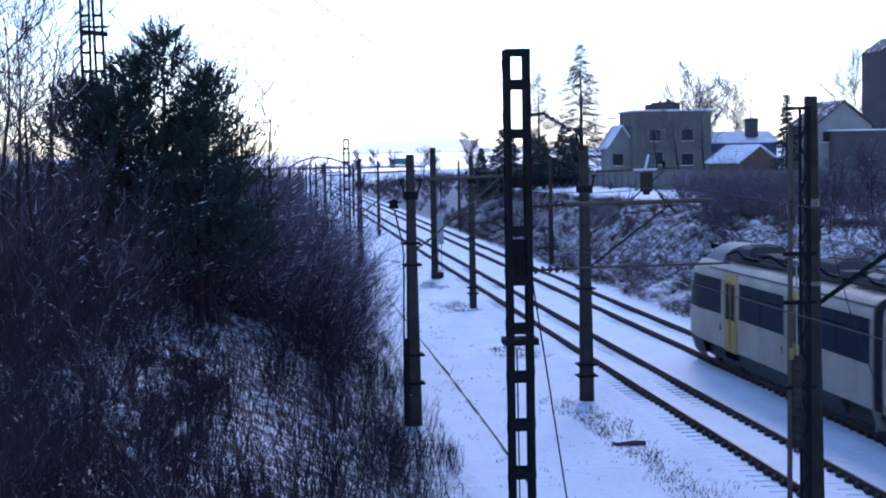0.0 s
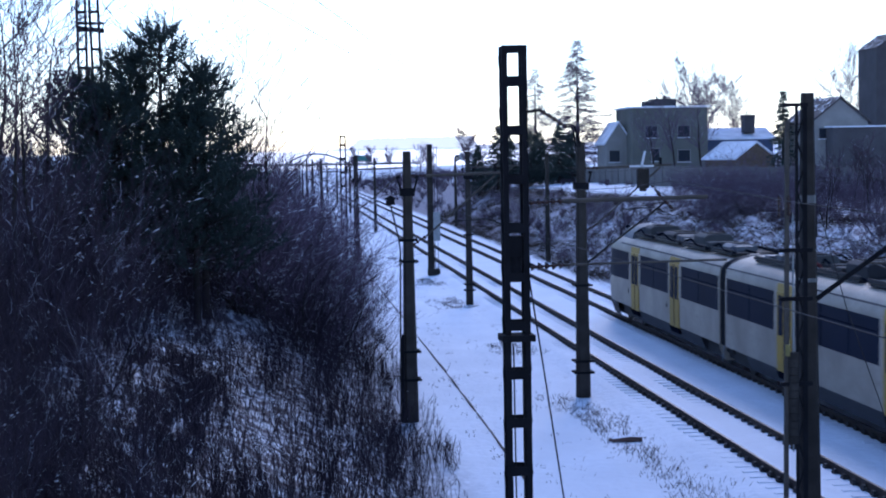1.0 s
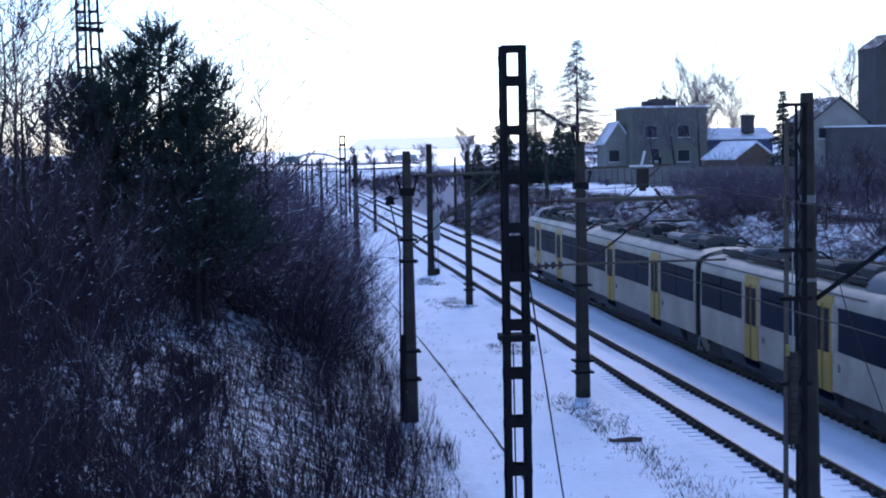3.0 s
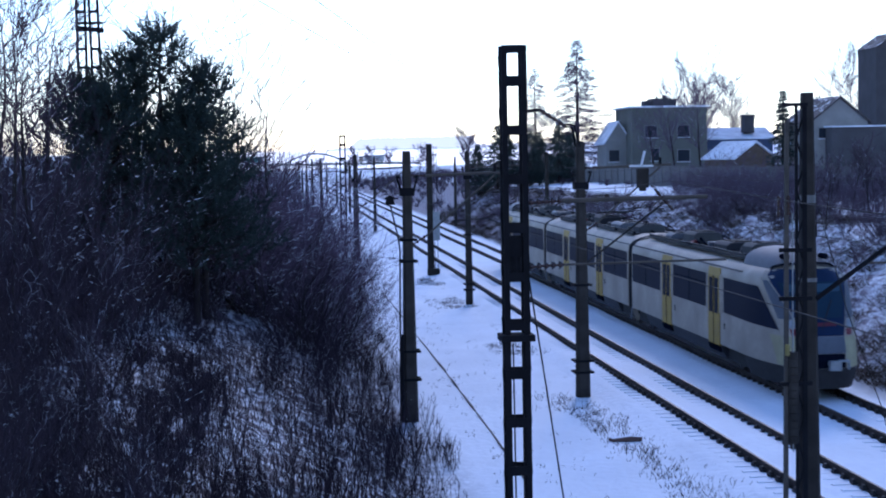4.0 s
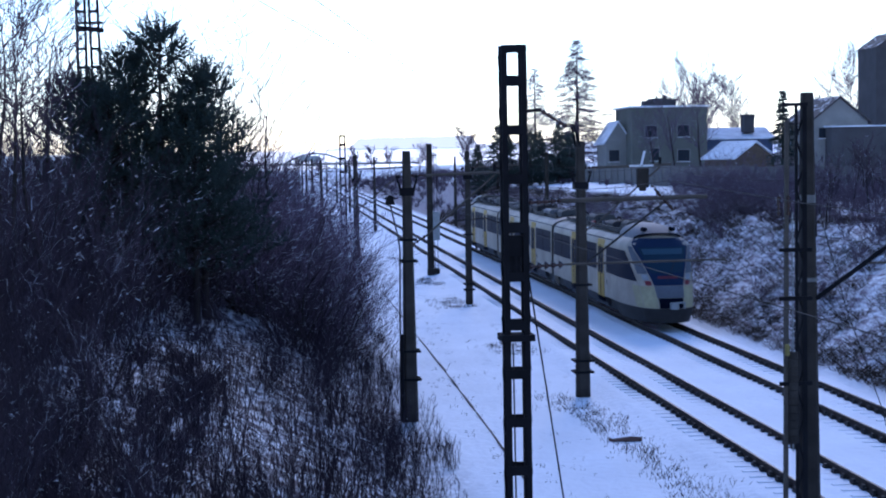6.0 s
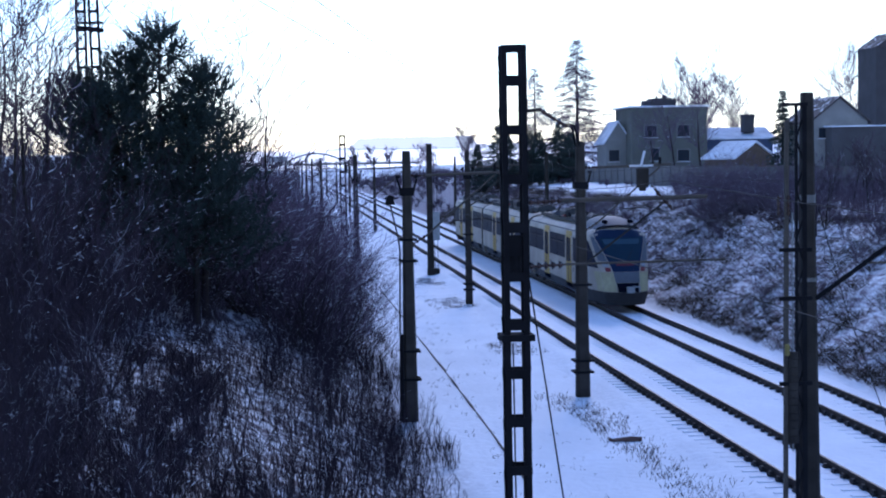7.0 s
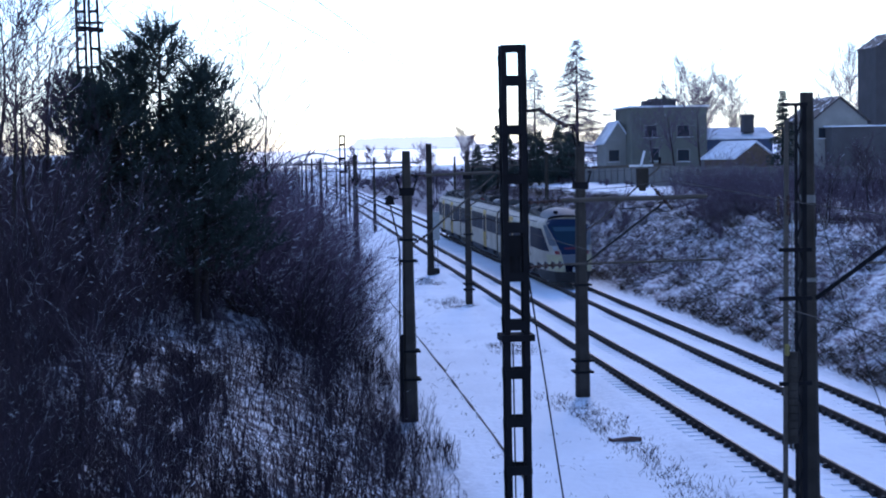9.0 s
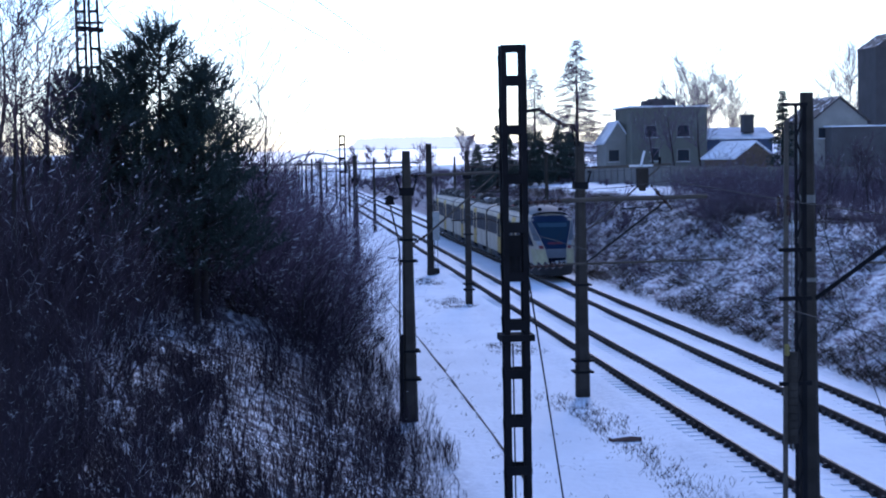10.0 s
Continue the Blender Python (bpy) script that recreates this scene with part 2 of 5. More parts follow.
railway_track(TRACK_A, "snowy ballasted track with rusty rails, empty")
railway_track(TRACK_B, "snowy ballasted track with rusty rails carrying the train")


# ---- poles and masts of the overhead line ----
def pole_shaft(h, wb, wt, deep=0.3):
    """Tapered concrete shaft with chamfered corners."""
    sh = Shape()
    rings = []
    for z, w in ((-deep, wb), (h, wt)):
        a, c = w / 2, w / 2 * 0.62
        rings += [(-a, -c, z), (-c, -a, z), (c, -a, z), (a, -c, z), (a, c, z), (c, a, z), (-c, a, z), (-a, c, z)]
    sh.add(rings, [(i, (i + 1) % 8, 8 + (i + 1) % 8, 8 + i) for i in range(8)] + [tuple(range(7, -1, -1)), tuple(range(8, 16))])
    return sh


def insulator(sh, p, q, r=0.065, n=4):
    p, q = Vector(p), Vector(q)
    sh.tube(p, q, 0.022, n=6)
    for i in range(n):
        a = p.lerp(q, (i + 0.3) / n)
        b = p.lerp(q, (i + 0.75) / n)
        sh.tube(a, b, r, r * 0.55, n=10)


def cantilever(root, z, reach):
    """Bracket arm over the neighbouring track: top tube, diagonal, insulators and registration arm."""
    part("bracket_arm", Shape().tube((0.52, 0, z), (reach + 0.35, 0, z + 0.06), 0.04), TUBE, root, "weathered steel tube")
    part("diagonal_arm", Shape().tube((0.5, 0.03, z - 1.72), (reach, 0.03, z - 0.02), 0.028), TUBE, root, "weathered steel tube")
    for p, q in (((0.12, 0, z), (0.55, 0, z)), ((0.12, 0.03, z - 1.95), (0.52, 0.03, z - 1.7))):
        ins = Shape()
        insulator(ins, p, q)
        part("insulator", ins, PORCELAIN, root, "brown ribbed porcelain")
    part("registration_arm", Shape().sweep([(reach * 0.5, 0, z - 1.3), (reach * 0.9, 0, z - 1.24), (reach + 0.15, 0, z - 1.4), (reach + 0.3, 0, z - 1.5)], 0.018), WIRE, root)
    part("wire_clamp", Shape().box((reach, 0, z + 0.16), (0.08, 0.06, 0.26)), STEEL, root)


def concrete_pole(x, y, h, wb, wt, arm_z=None, reach=2.45, collars=(), base=-0.3, label=None, tail=""):
    root = thing("catenary_pole", pose(x, y, base), label or "tapered grey concrete overhead line pole standing in snow", "pole", "catenary poles")
    part("shaft", pole_shaft(h, wb, wt), CONCRETE, root)
    for z in collars:
        w = wb + (wt - wb) * z / h
        c = Shape()
        for s in (-1, 1):
            c.box((0, s * (w / 2 + 0.02), z), (w + 0.22, 0.035, 0.07)).box((s * (w / 2 + 0.07), 0, z), (0.05, w + 0.06, 0.05))
        part("collar", c, STEEL, root, "dark steel clamp")
    if arm_z:
        cantilever(root, arm_z, reach)
    return root


def lattice_mast(x, y, h, w, rungs, base=-0.3, depth=None, label="dark riveted steel lattice mast with flat rungs", slim=0.0):
    root = thing("lattice_mast", pose(x, y, base), label, "mast", "lattice masts")
    d = depth or w
    leg = w * 0.22
    for s in (-1, 1):
        for t in (-1, 1):
            sh = Shape().bar((s * (w - leg) / 2, t * (d - 0.05) / 2, -0.2), (s * (w - leg) / 2 * (1 - slim), t * (d - 0.05) / 2, h), leg, 0.05)
            part("leg", sh, STEEL, root)
    for z, t in rungs:
        for s in (-1, 1):
            part("rung", Shape().box((0, s * (d / 2 + 0.006), z), (w, 0.012, t)), STEEL, root)
    z = 0.2
    while z < h - 0.9:
        for s in (-1, 1):
            part("lacing_bar", Shape().bar((s * (w / 2 + 0.004), -d / 2, z), (s * (w / 2 + 0.004), d / 2, z + 0.8), 0.008, 0.05), STEEL, root)
        z += 0.8
    return root


def clamp_box(root, z, w):
    """Switch-like fitting with two horns round the pole head."""
    sh = Shape().box((0, 0, z), (w + 0.16, w + 0.1, 0.22))
    for s in (-1, 1):
        sh.bar((s * (w / 2 + 0.05), -0.08, z), (s * (w / 2 + 0.16), -0.08, z + 0.38), 0.05).box((s * (w / 2 + 0.14), -0.08, z + 0.42), (0.12, 0.07, 0.07))
    part("fitting", sh, STEEL, root, "dark steel fitting with two horns")


# row beside the lifted side track
p_near = concrete_pole(3.63, 43.6, 7.65, 0.42, 0.22, 6.95, 2.5, (2.0, 4.55, 5.15, 1.2), label="tapered grey concrete overhead line pole with cable and fittings")
clamp_box(p_near, 6.5, 0.24)
part("conduit", Shape().sweep([(-0.24, -0.2, 0.0), (-0.22, -0.2, 2.4), (-0.2, -0.2, 2.5)], 0.045), STEEL, p_near)
part("cable", Shape().sweep([(-0.3, -0.1, 0.0), (-0.27, -0.18, 3.0), (-0.24, -0.18, 4.9), (-0.3, -0.18, 5.3), (-0.48, -0.18, 6.1)], 0.022), WIRE, p_near, "black hanging cable")
sh = Shape().prism([(-0.14, 0.0), (0.14, 0.0), (0.1, 0.14), (0.19, 0.17), (0.0, 0.27), (-0.19, 0.17), (-0.1, 0.14)], -0.12, 0.12)
part("lamp_hood", sh, STEEL, p_near, "small dark hooded lamp", at=pose(-0.5, -0.18, 6.15))
p5 = concrete_pole(3.88, 77.2, 7.6, 0.36, 0.2, 6.9, 2.5, (1.4, 4.2))
clamp_box(p5, 6.35, 0.24)
for y, h in ((133, 7.5), (166, 7.4), (198, 7.3), (231, 7.1), (262, 7.0), (300, 6.8)):
    concrete_pole(3.75, y, h, 0.34, 0.2, 6.3, 2.4)
# row between the side track and the main track
p4 = concrete_pole(9.28, 47.1, 7.85, 0.43, 0.25, 7.05, 2.5, (1.1, 0.75, 3.45), label="tapered grey concrete overhead line pole with steel collars")
clamp_box(p4, 6.5, 0.28)
p6 = concrete_pole(9.56, 77.9, 7.7, 0.36, 0.22, 6.9, 2.3, (1.0, 0.7, 3.5))
clamp_box(p6, 6.4, 0.26)
for y, h in ((155.7, 7.5), (209.5, 7.2), (254.7, 7.0), (304.7, 6.8), (350, 6.6)):
    concrete_pole(9.72, y, h, 0.34, 0.2, 6.3, 2.1)
# poles on the far side of the main tracks
for y, h in ((105, 7.6), (160, 7.4), (215, 7.2)):
    concrete_pole(18.35, y, h, 0.34, 0.2, label="grey concrete pole at the foot of the snowy bank")
p_right = concrete_pole(9.35, 26.75, 8.5, 0.42, 0.2, label="near weathered concrete pole with pale painted bands")

# tall steel masts
mast_rungs = [(0.42 + 0.745 * i, 0.145) for i in range(12)] + [(9.1, 0.1)]
mast = lattice_mast(3.6, 23.5, 9.15, 0.385, mast_rungs, depth=0.34)
lattice_mast(3.72, 88.0, 8.75, 0.36, [(0.5 + 0.77 * i, 0.14) for i in range(11)] + [(8.7, 0.1)], depth=0.32)
double = thing("lattice_mast", pose(-5.72, 50.0, 2.8), "tall steel mast of two ladder-like legs rising behind the pine", "mast", "lattice masts")
for sx, lean in ((-0.24, 0.03), (0.33, 0.2)):
    for dx in (-0.13, 0.13):
        part("leg", Shape().bar((sx + dx, 0, -0.3), (sx + dx - lean * 1.35, 0, 12.0), 0.08, 0.09), STEEL, double)
    for i in range(20):
        z = 0.4 + 0.58 * i
        cx = sx - lean * 1.35 * (z + 0.3) / 12.3
        part("rung", Shape().box((cx, 0, z), (0.3, 0.06, 0.09)), STEEL, double)
part("cross_plate", Shape().box((0.0, -0.02, 8.55), (0.86, 0.14, 0.14), Euler((0, 0.12, 0)).to_matrix()).box((0.0, 0.06, 8.75), (0.8, 0.1, 0.08)), STEEL, double, "dark cross plate joining the legs")

# blue box on the far lattice mast
tagged(part("switch_cabinet", Shape().box((0, 0, 0.9), (0.34, 0.3, 0.75)).box((0, 0, 1.3), (0.4, 0.36, 0.05)), mat("blue_cabinet_paint", (0.02, 0.05, 0.22), 0.5, vary=0.2), bpy.data.objects["lattice_mast.001"], "small blue steel cabinet"))

# arms of the near mast, reaching over the lifted track
part("plate", Shape().box((0, 0, 4.7), (0.52, 0.46, 0.1)), STEEL, mast)
for z, r, reach in ((6.78, 0.035, 3.0), (5.8, 0.018, 3.3)):
    arm = part("bracket_arm", Shape().tube((0.72, -0.05, z), (reach, -0.05, z + 0.02), r), TUBE, mast, "pale weathered steel tube")
    ins = Shape()
    insulator(ins, (0.2, -0.05, z - 0.02), (0.75, -0.05, z), 0.07, 5)
    part("insulator", ins, PORCELAIN, mast, "brown ribbed porcelain")
part("diagonal_arm", Shape().tube((2.35, -0.05, 6.74), (1.1, -0.05, 5.82), 0.016), WIRE, mast)
ins = Shape()
insulator(ins, (2.2, -0.05, 6.9), (2.45, -0.05, 6.62), 0.045, 4)
part("hanging_insulator", ins, PORCELAIN, mast)
ins = Shape()
insulator(ins, (0.42, -0.05, 8.16), (0.82, -0.05, 7.9), 0.055, 5)
part("top_insulator", ins, PORCELAIN, mast, "slanting brown insulator string")
part("top_link", Shape().sweep([(0.19, -0.05, 8.15), (0.42, -0.05, 8.17)], 0.03), STEEL, mast)
part("shackle", Shape().sweep([(0.82, -0.05, 7.92), (0.9, -0.05, 7.9), (0.95, -0.05, 7.62), (1.02, -0.05, 7.6), (0.93, -0.05, 7.93), (0.82, -0.05, 7.95)], 0.014), STEEL, mast)
part("guy_wire", Shape().sweep([(0.2, -0.05, 5.6), (0.45, -0.05, 3.9), (0.72, -0.05, 2.0), (1.0, -0.05, 0.0)], 0.013), WIRE, mast, "black hanging cable")
part("inner_cable", Shape().sweep([(-0.03, 0, 0.0), (-0.05, 0, 4.6)], 0.012), WIRE, mast)
part("inner_cable", Shape().sweep([(0.1, 0, 0.0), (0.1, 0, 4.6)], 0.01), WIRE, mast)
tension = Shape().box((0, 0, 6.1), (0.3, 0.2, 0.32)).tube((0, 0, 5.6), (0, 0, 5.95), 0.1)
part("tension_gear", tension, STEEL, mast, "dark pulley block between the legs")

# near concrete pole: pale bands, bracket over the main track, stay wire
BAND = mat("pale_band_paint", (0.17, 0.165, 0.155), 0.8, vary=0.3, scale=6)
for z, t in ((6.55, 0.14), (5.15, 0.07)):
    w = 0.42 + (0.2 - 0.42) * z / 8.5 + 0.012
    part("painted_band", pole_shaft(t, w, w, 0.0), BAND, p_right, "pale painted band", at=pose(0, 0, z))
part("bracket_arm", Shape().tube((0.12, -0.12, 4.85), (2.9, -0.12, 6.75), 0.045), STEEL, p_right, "slanting weathered steel tube")
part("registration_arm", Shape().tube((1.05, -0.12, 5.47), (2.5, -0.12, 5.42), 0.02), TUBE, p_right)
part("stay_wire", Shape().sweep([(0.16, -0.15, 6.45), (0.65, -0.15, 4.7), (1.3, -0.15, 2.9), (2.1, -0.15, 0.0)], 0.009), WIRE, p_right)

# tensioning frame with weights beside the near pole
frame_root = thing("tension_weight_frame", pose(8.98, 26.3, -0.3), "rusty guide frame with a grey weight stack and ladder", "railway equipment")
part("guide_post", Shape().bar((-0.2, 0, 0), (-0.15, 0, 8.0), 0.075, 0.06), TUBE, frame_root, "weathered steel guide post")
for x in (0.02, 0.16):
    part("ladder_rail", Shape().bar((x, 0, 0), (x, 0, 8.25), 0.045 if x < 0.1 else 0.075), STEEL, frame_root)
for i in range(18):
    a, b = (0.02, 0.16) if i % 2 else (0.16, 0.02)
    part("lacing_bar", Shape().bar((a, 0, 0.2 + 0.44 * i), (b, 0, 0.64 + 0.44 * i), 0.03, 0.02), STEEL, frame_root)
for z in (1.1, 3.4, 4.9, 5.75):
    part("cross_bar", Shape().bar((-0.3, -0.03, z), (0.28, -0.03, z), 0.07), STEEL, frame_root)
part("top_bar", Shape().bar((-0.22, 0, 8.28), (0.22, 0, 8.28), 0.06), STEEL, frame_root)
for i in range(12):
    part("weight", Shape().tube((-0.06, -0.02, 2.35 + 0.135 * i), (-0.06, -0.02, 2.475 + 0.135 * i), 0.095, n=12), CONCRETE, frame_root)
part("weight_rod", Shape().tube((-0.06, -0.02, 2.2), (-0.06, -0.02, 6.4), 0.014), GALV, frame_root)
part("weight_guide", Shape().tube((-0.17, -0.05, 3.9), (-0.17, -0.05, 4.1), 0.045, n=10), mat("faded_yellow_paint", (0.26, 0.21, 0.06), 0.6, vary=0.3), frame_root, "faded yellow guide sleeve")
for s in (-1, 1):
    ins = Shape()
    insulator(ins, (-0.1 + s * 0.09 - 0.12, -0.03, 6.35), (-0.1 + s * 0.09 - 0.12, -0.03, 6.7), 0.05, 4)
    part("insulator", ins, PORCELAIN, frame_root, "small ribbed insulator")

# sign and fitting on the bracket of the second pole
part("section_sign", Shape().box((1.95, -0.05, 7.3), (0.07, 0.02, 0.5), Euler((0, 0.25, 0)).to_matrix()).box((1.9, -0.05, 7.08), (0.75, 0.02, 0.06)), mat("white_sign", (0.7, 0.7, 0.72), 0.6, vary=0.2), p4, "small white cross-shaped sign")
part("switch_body", Shape().box((1.95, 0.02, 6.7), (0.36, 0.24, 0.6)).box((1.95, 0.02, 6.36), (0.2, 0.16, 0.12)), CONCRETE, p4, "grey switch body on the bracket", bevel=0.03)
ins = Shape()
insulator(ins, (2.2, 0, 6.5), (2.6, 0, 6.05), 0.06, 4)
part("hanging_insulator", ins, PORCELAIN, p4)

# pole with a narrow frame and a pale cabinet
p3 = concrete_pole(9.52, 97.1, 8.25, 0.42, 0.34, label="square grey pole with a narrow ladder frame and cabinet")
for x in (0.26, 0.44):
    part("ladder_rail", Shape().bar((x, -0.1, 0), (x, -0.1, 8.1), 0.035), STEEL, p3)
for i in range(14):
    part("ladder_step", Shape().bar((0.26, -0.1, 0.5 + 0.58 * i), (0.44, -0.1, 0.5 + 0.58 * i), 0.02), STEEL, p3)
part("cabinet", Shape().box((0.36, -0.2, 3.1), (0.42, 0.2, 1.8)), GALV, p3, "pale grey tall cabinet", bevel=0.02)
part("foot", Shape().box((0.15, -0.05, 0.2), (0.75, 0.6, 0.45)), CONCRETE, p3, bevel=0.03)


# ---- the train ----
LENGTH, JOINTS = 59.2, (19.4, 39.8)
PROFILE = [(0.32, 1.22), (0.55, 1.34), (0.78, 1.41), (1.2, 1.42), (2.0, 1.42), (3.1, 1.41), (3.38, 1.37), (3.55, 1.2), (3.68, 0.9), (3.78, 0.5), (3.8, 0.0)]


def side_at(z):
    for (z0, w0), (z1, w1) in zip(PROFILE, PROFILE[1:]):
        if z <= z1:
            return w0 + (w1 - w0) * max(0.0, (z - z0) / (z1 - z0))
    return 0.0


def nose(z):
    """How far the end is drawn back at a height: tucked under below, one long rake above the coupler."""
    if z < 0.95:
        return 0.2 * (0.95 - z)
    return 0.5 * (z - 0.95) + 0.09 * (z - 0.95) ** 2


def slim_at(s):
    t = min(1.0, max(0.0, s / 3.6))
    return 0.60 + 0.40 * (1 - (1 - t) ** 2.0)


def cap(z, u, out=0.0):
    """A point of the rounded end, u from -1 to 1 across; the end looks towards -y."""
    s = nose(z) + 0.1 * u * u + 0.45 * u ** 6
    return (u * side_at(z) * slim_at(s), s - out, z)


def end_body(sh, z0, z1, y1, levels=7):
    """Skin of the end car between two heights, from the nose to y1, both flanks."""
    zs = [z0 + (z1 - z0) * i / (levels - 1) for i in range(levels)]
    n = 11
    for sgn in (-1, 1):
        vs = []
        for z in zs:
            s0 = nose(z) + 0.55
            for j in range(n):
                s = s0 + (3.6 - s0) * j / (n - 1) if s0 < 3.5 else s0
                vs.append((sgn * side_at(z) * slim_at(s), s, z))
            vs.append((sgn * side_at(z), y1, z))
        w = n + 1
        sh.add(vs, [(i * w + j, i * w + j + 1, (i + 1) * w + j + 1, (i + 1) * w + j) for i in range(levels - 1) for j in range(w - 1)])


def end_face(sh, z0, z1, u0, u1, out=0.0, nz=8, nu=10):
    """A patch of the rounded end; u0 and u1 are numbers, or pairs that hold at z0 and at z1."""
    a0, a1 = u0 if isinstance(u0, tuple) else (u0, u0)
    b0, b1 = u1 if isinstance(u1, tuple) else (u1, u1)
    vs = []
    for i in range(nz):
        t = i / (nz - 1)
        a, b = a0 + (a1 - a0) * t, b0 + (b1 - b0) * t
        vs += [cap(z0 + (z1 - z0) * t, a + (b - a) * j / (nu - 1), out) for j in range(nu)]
    sh.add(vs, [(i * nu + j, i * nu + j + 1, (i + 1) * nu + j + 1, (i + 1) * nu + j) for i in range(nz - 1) for j in range(nu - 1)])


def panel(sh, x, y0, y1, z0, z1, out=0.012, skew=0.0):
    """Thin panel standing proud of the flank at side x = -1 or 1, following its curve."""
    zs = [z0] + [z for z, _ in PROFILE if z0 < z < z1] + [z1]
    m = len(zs)
    rows = []
    for z in zs:
        t = (z - z0) / (z1 - z0)
        for y, o in ((y0 + skew * t, out), (y1, out), (y1, -0.03), (y0 + skew * t, -0.03)):
            rows.append((x * (side_at(z) + o), y, z))
    fs = [(4 * i + k, 4 * i + (k + 1) % 4, 4 * i + 4 + (k + 1) % 4, 4 * i + 4 + k) for i in range(m - 1) for k in range(4)]
    sh.add(rows, fs + [(3, 2, 1, 0), (4 * m - 4, 4 * m - 3, 4 * m - 2, 4 * m - 1)])


WHITE = mat("dirty_white_train_paint", (0.375, 0.315, 0.24), 0.6, vary=0.36, scale=0.7, fine=7, bump=0.03)
GREY = mat("grey_train_skirt", (0.028, 0.028, 0.034), 0.8, vary=0.25, scale=0.8, fine=8, bump=0.05)
YELLOW = mat("yellow_door_paint", (0.36, 0.225, 0.02), 0.6, vary=0.15, scale=1.2, fine=8, bump=0.03)
GLASS = mat("dark_train_glass", (0.013, 0.017, 0.034), 0.5, vary=0.25, scale=0.5, bump=0, spec=0.02)
BLUE = mat("blue_front_mask", (0.013, 0.024, 0.058), 0.4, vary=0.1, bump=0, spec=0.1)
# The sky's reflection is put into the blue base colour.
SCREEN = mat("sky_tinted_windscreen", (0.014, 0.032, 0.052), 0.35, vary=0.2, scale=0.6, bump=0, spec=0.12)
BAR = mat("black_window_bar", (0.006, 0.008, 0.016), 0.6, vary=0.2, bump=0, spec=0.0)
CHEEK = mat("dirty_pale_yellow_paint", (0.40, 0.355, 0.20), 0.6, vary=0.3, scale=0.9, fine=7)
RUBBER = mat("black_rubber", (0.018, 0.018, 0.02), 0.8, vary=0.2)
PANEL = mat("grey_front_panel", (0.12, 0.125, 0.14), 0.6, vary=0.25, scale=0.8, fine=8)
FAIRING = mat("pale_grey_roof_fairing", (0.15, 0.15, 0.16), 0.7, vary=0.3, scale=0.8, fine=8)
ROOF = mat("grey_roof_paint", (0.07, 0.07, 0.07), 0.85, vary=0.3, scale=0.7, fine=8)
BOGIE = mat("dirty_bogie_steel", (0.03, 0.027, 0.026), 0.85, vary=0.35)
TAIL = mat("red_tail_lamp", (0.12, 0.015, 0.018), 0.4, vary=0.1, bump=0, emit=(1.0, 0.05, 0.04, 0.01))
DISPLAY = mat("red_display", (0.10, 0.012, 0.02), 0.4, vary=0.1, bump=0, emit=(0.9, 0.03, 0.06, 0.002))
SCREEN_BAND = mat("pale_blue_screen_band", (0.022, 0.058, 0.085), 0.5, vary=0.1, bump=0)
REDBOX = mat("red_roof_box", (0.16, 0.022, 0.02), 0.7, vary=0.2)

train = thing("electric_train", pose(TRACK_B, 0, 0), "white three-car electric train with yellow doors and dark windows", "train")


def door(root, x, y):
    """Double sliding door: yellow leaves, tall panes, white posts and a bright header."""
    sh = Shape()
    panel(sh, x, y - 0.65, y + 0.65, 0.82, 3.12, 0.03)
    d = part("door", sh, YELLOW, root, "yellow double-leaf sliding door")
    for s in (-1, 1):
        g = Shape()
        panel(g, x, y + s * 0.31 - 0.2, y + s * 0.31 + 0.2, 1.86, 3.02, 0.042)
        part("door_window", g, GLASS, d, "tall dark door pane")
    r = Shape()
    panel(r, x, y - 0.014, y + 0.014, 0.82, 3.12, 0.045)
    part("door_seal", r, RUBBER, d)
    r = Shape()
    panel(r, x, y - 0.6, y + 0.6, 0.6, 0.8, 0.05)
    part("door_step", r, BAR, d, "black folding step")
    r = Shape()
    panel(r, x, y - 0.68, y + 0.68, 3.13, 3.36, 0.026)
    part("door_header", r, YELLOW, root, "yellow door header")
    for s in (-1, 1):
        f = Shape()
        panel(f, x, y + s * 0.79 - 0.13, y + s * 0.79 + 0.13, 1.9, 3.14, 0.024)
        part("door_post", f, WHITE, root)
    k = Shape()
    panel(k, x, y - 1.22, y - 1.15, 1.42, 1.62, 0.02)
    part("door_button_panel", k, RUBBER, root)


def window_run(root, x, y0, y1, skew=0.0):
    """A ribbon of dark glass with thin bars between its panes."""
    g = Shape()
    panel(g, x, y0, y1, 1.96, 3.1, 0.014, skew)
    band = part("window_band", g, GLASS, root, "dark tinted window ribbon")
    n = max(1, int((y1 - y0) / 1.9))
    for i in range(1, n):
        y = y0 + (y1 - y0) * i / n
        b = Shape()
        panel(b, x, y - 0.022, y + 0.022, 1.98, 3.08, 0.020)
        part("window_bar", b, BAR, band)
    b = Shape()
    panel(b, x, y0 + 0.1, y1 - 0.1, 2.76, 2.785, 0.019)
    part("vent_rail", b, BAR, band)


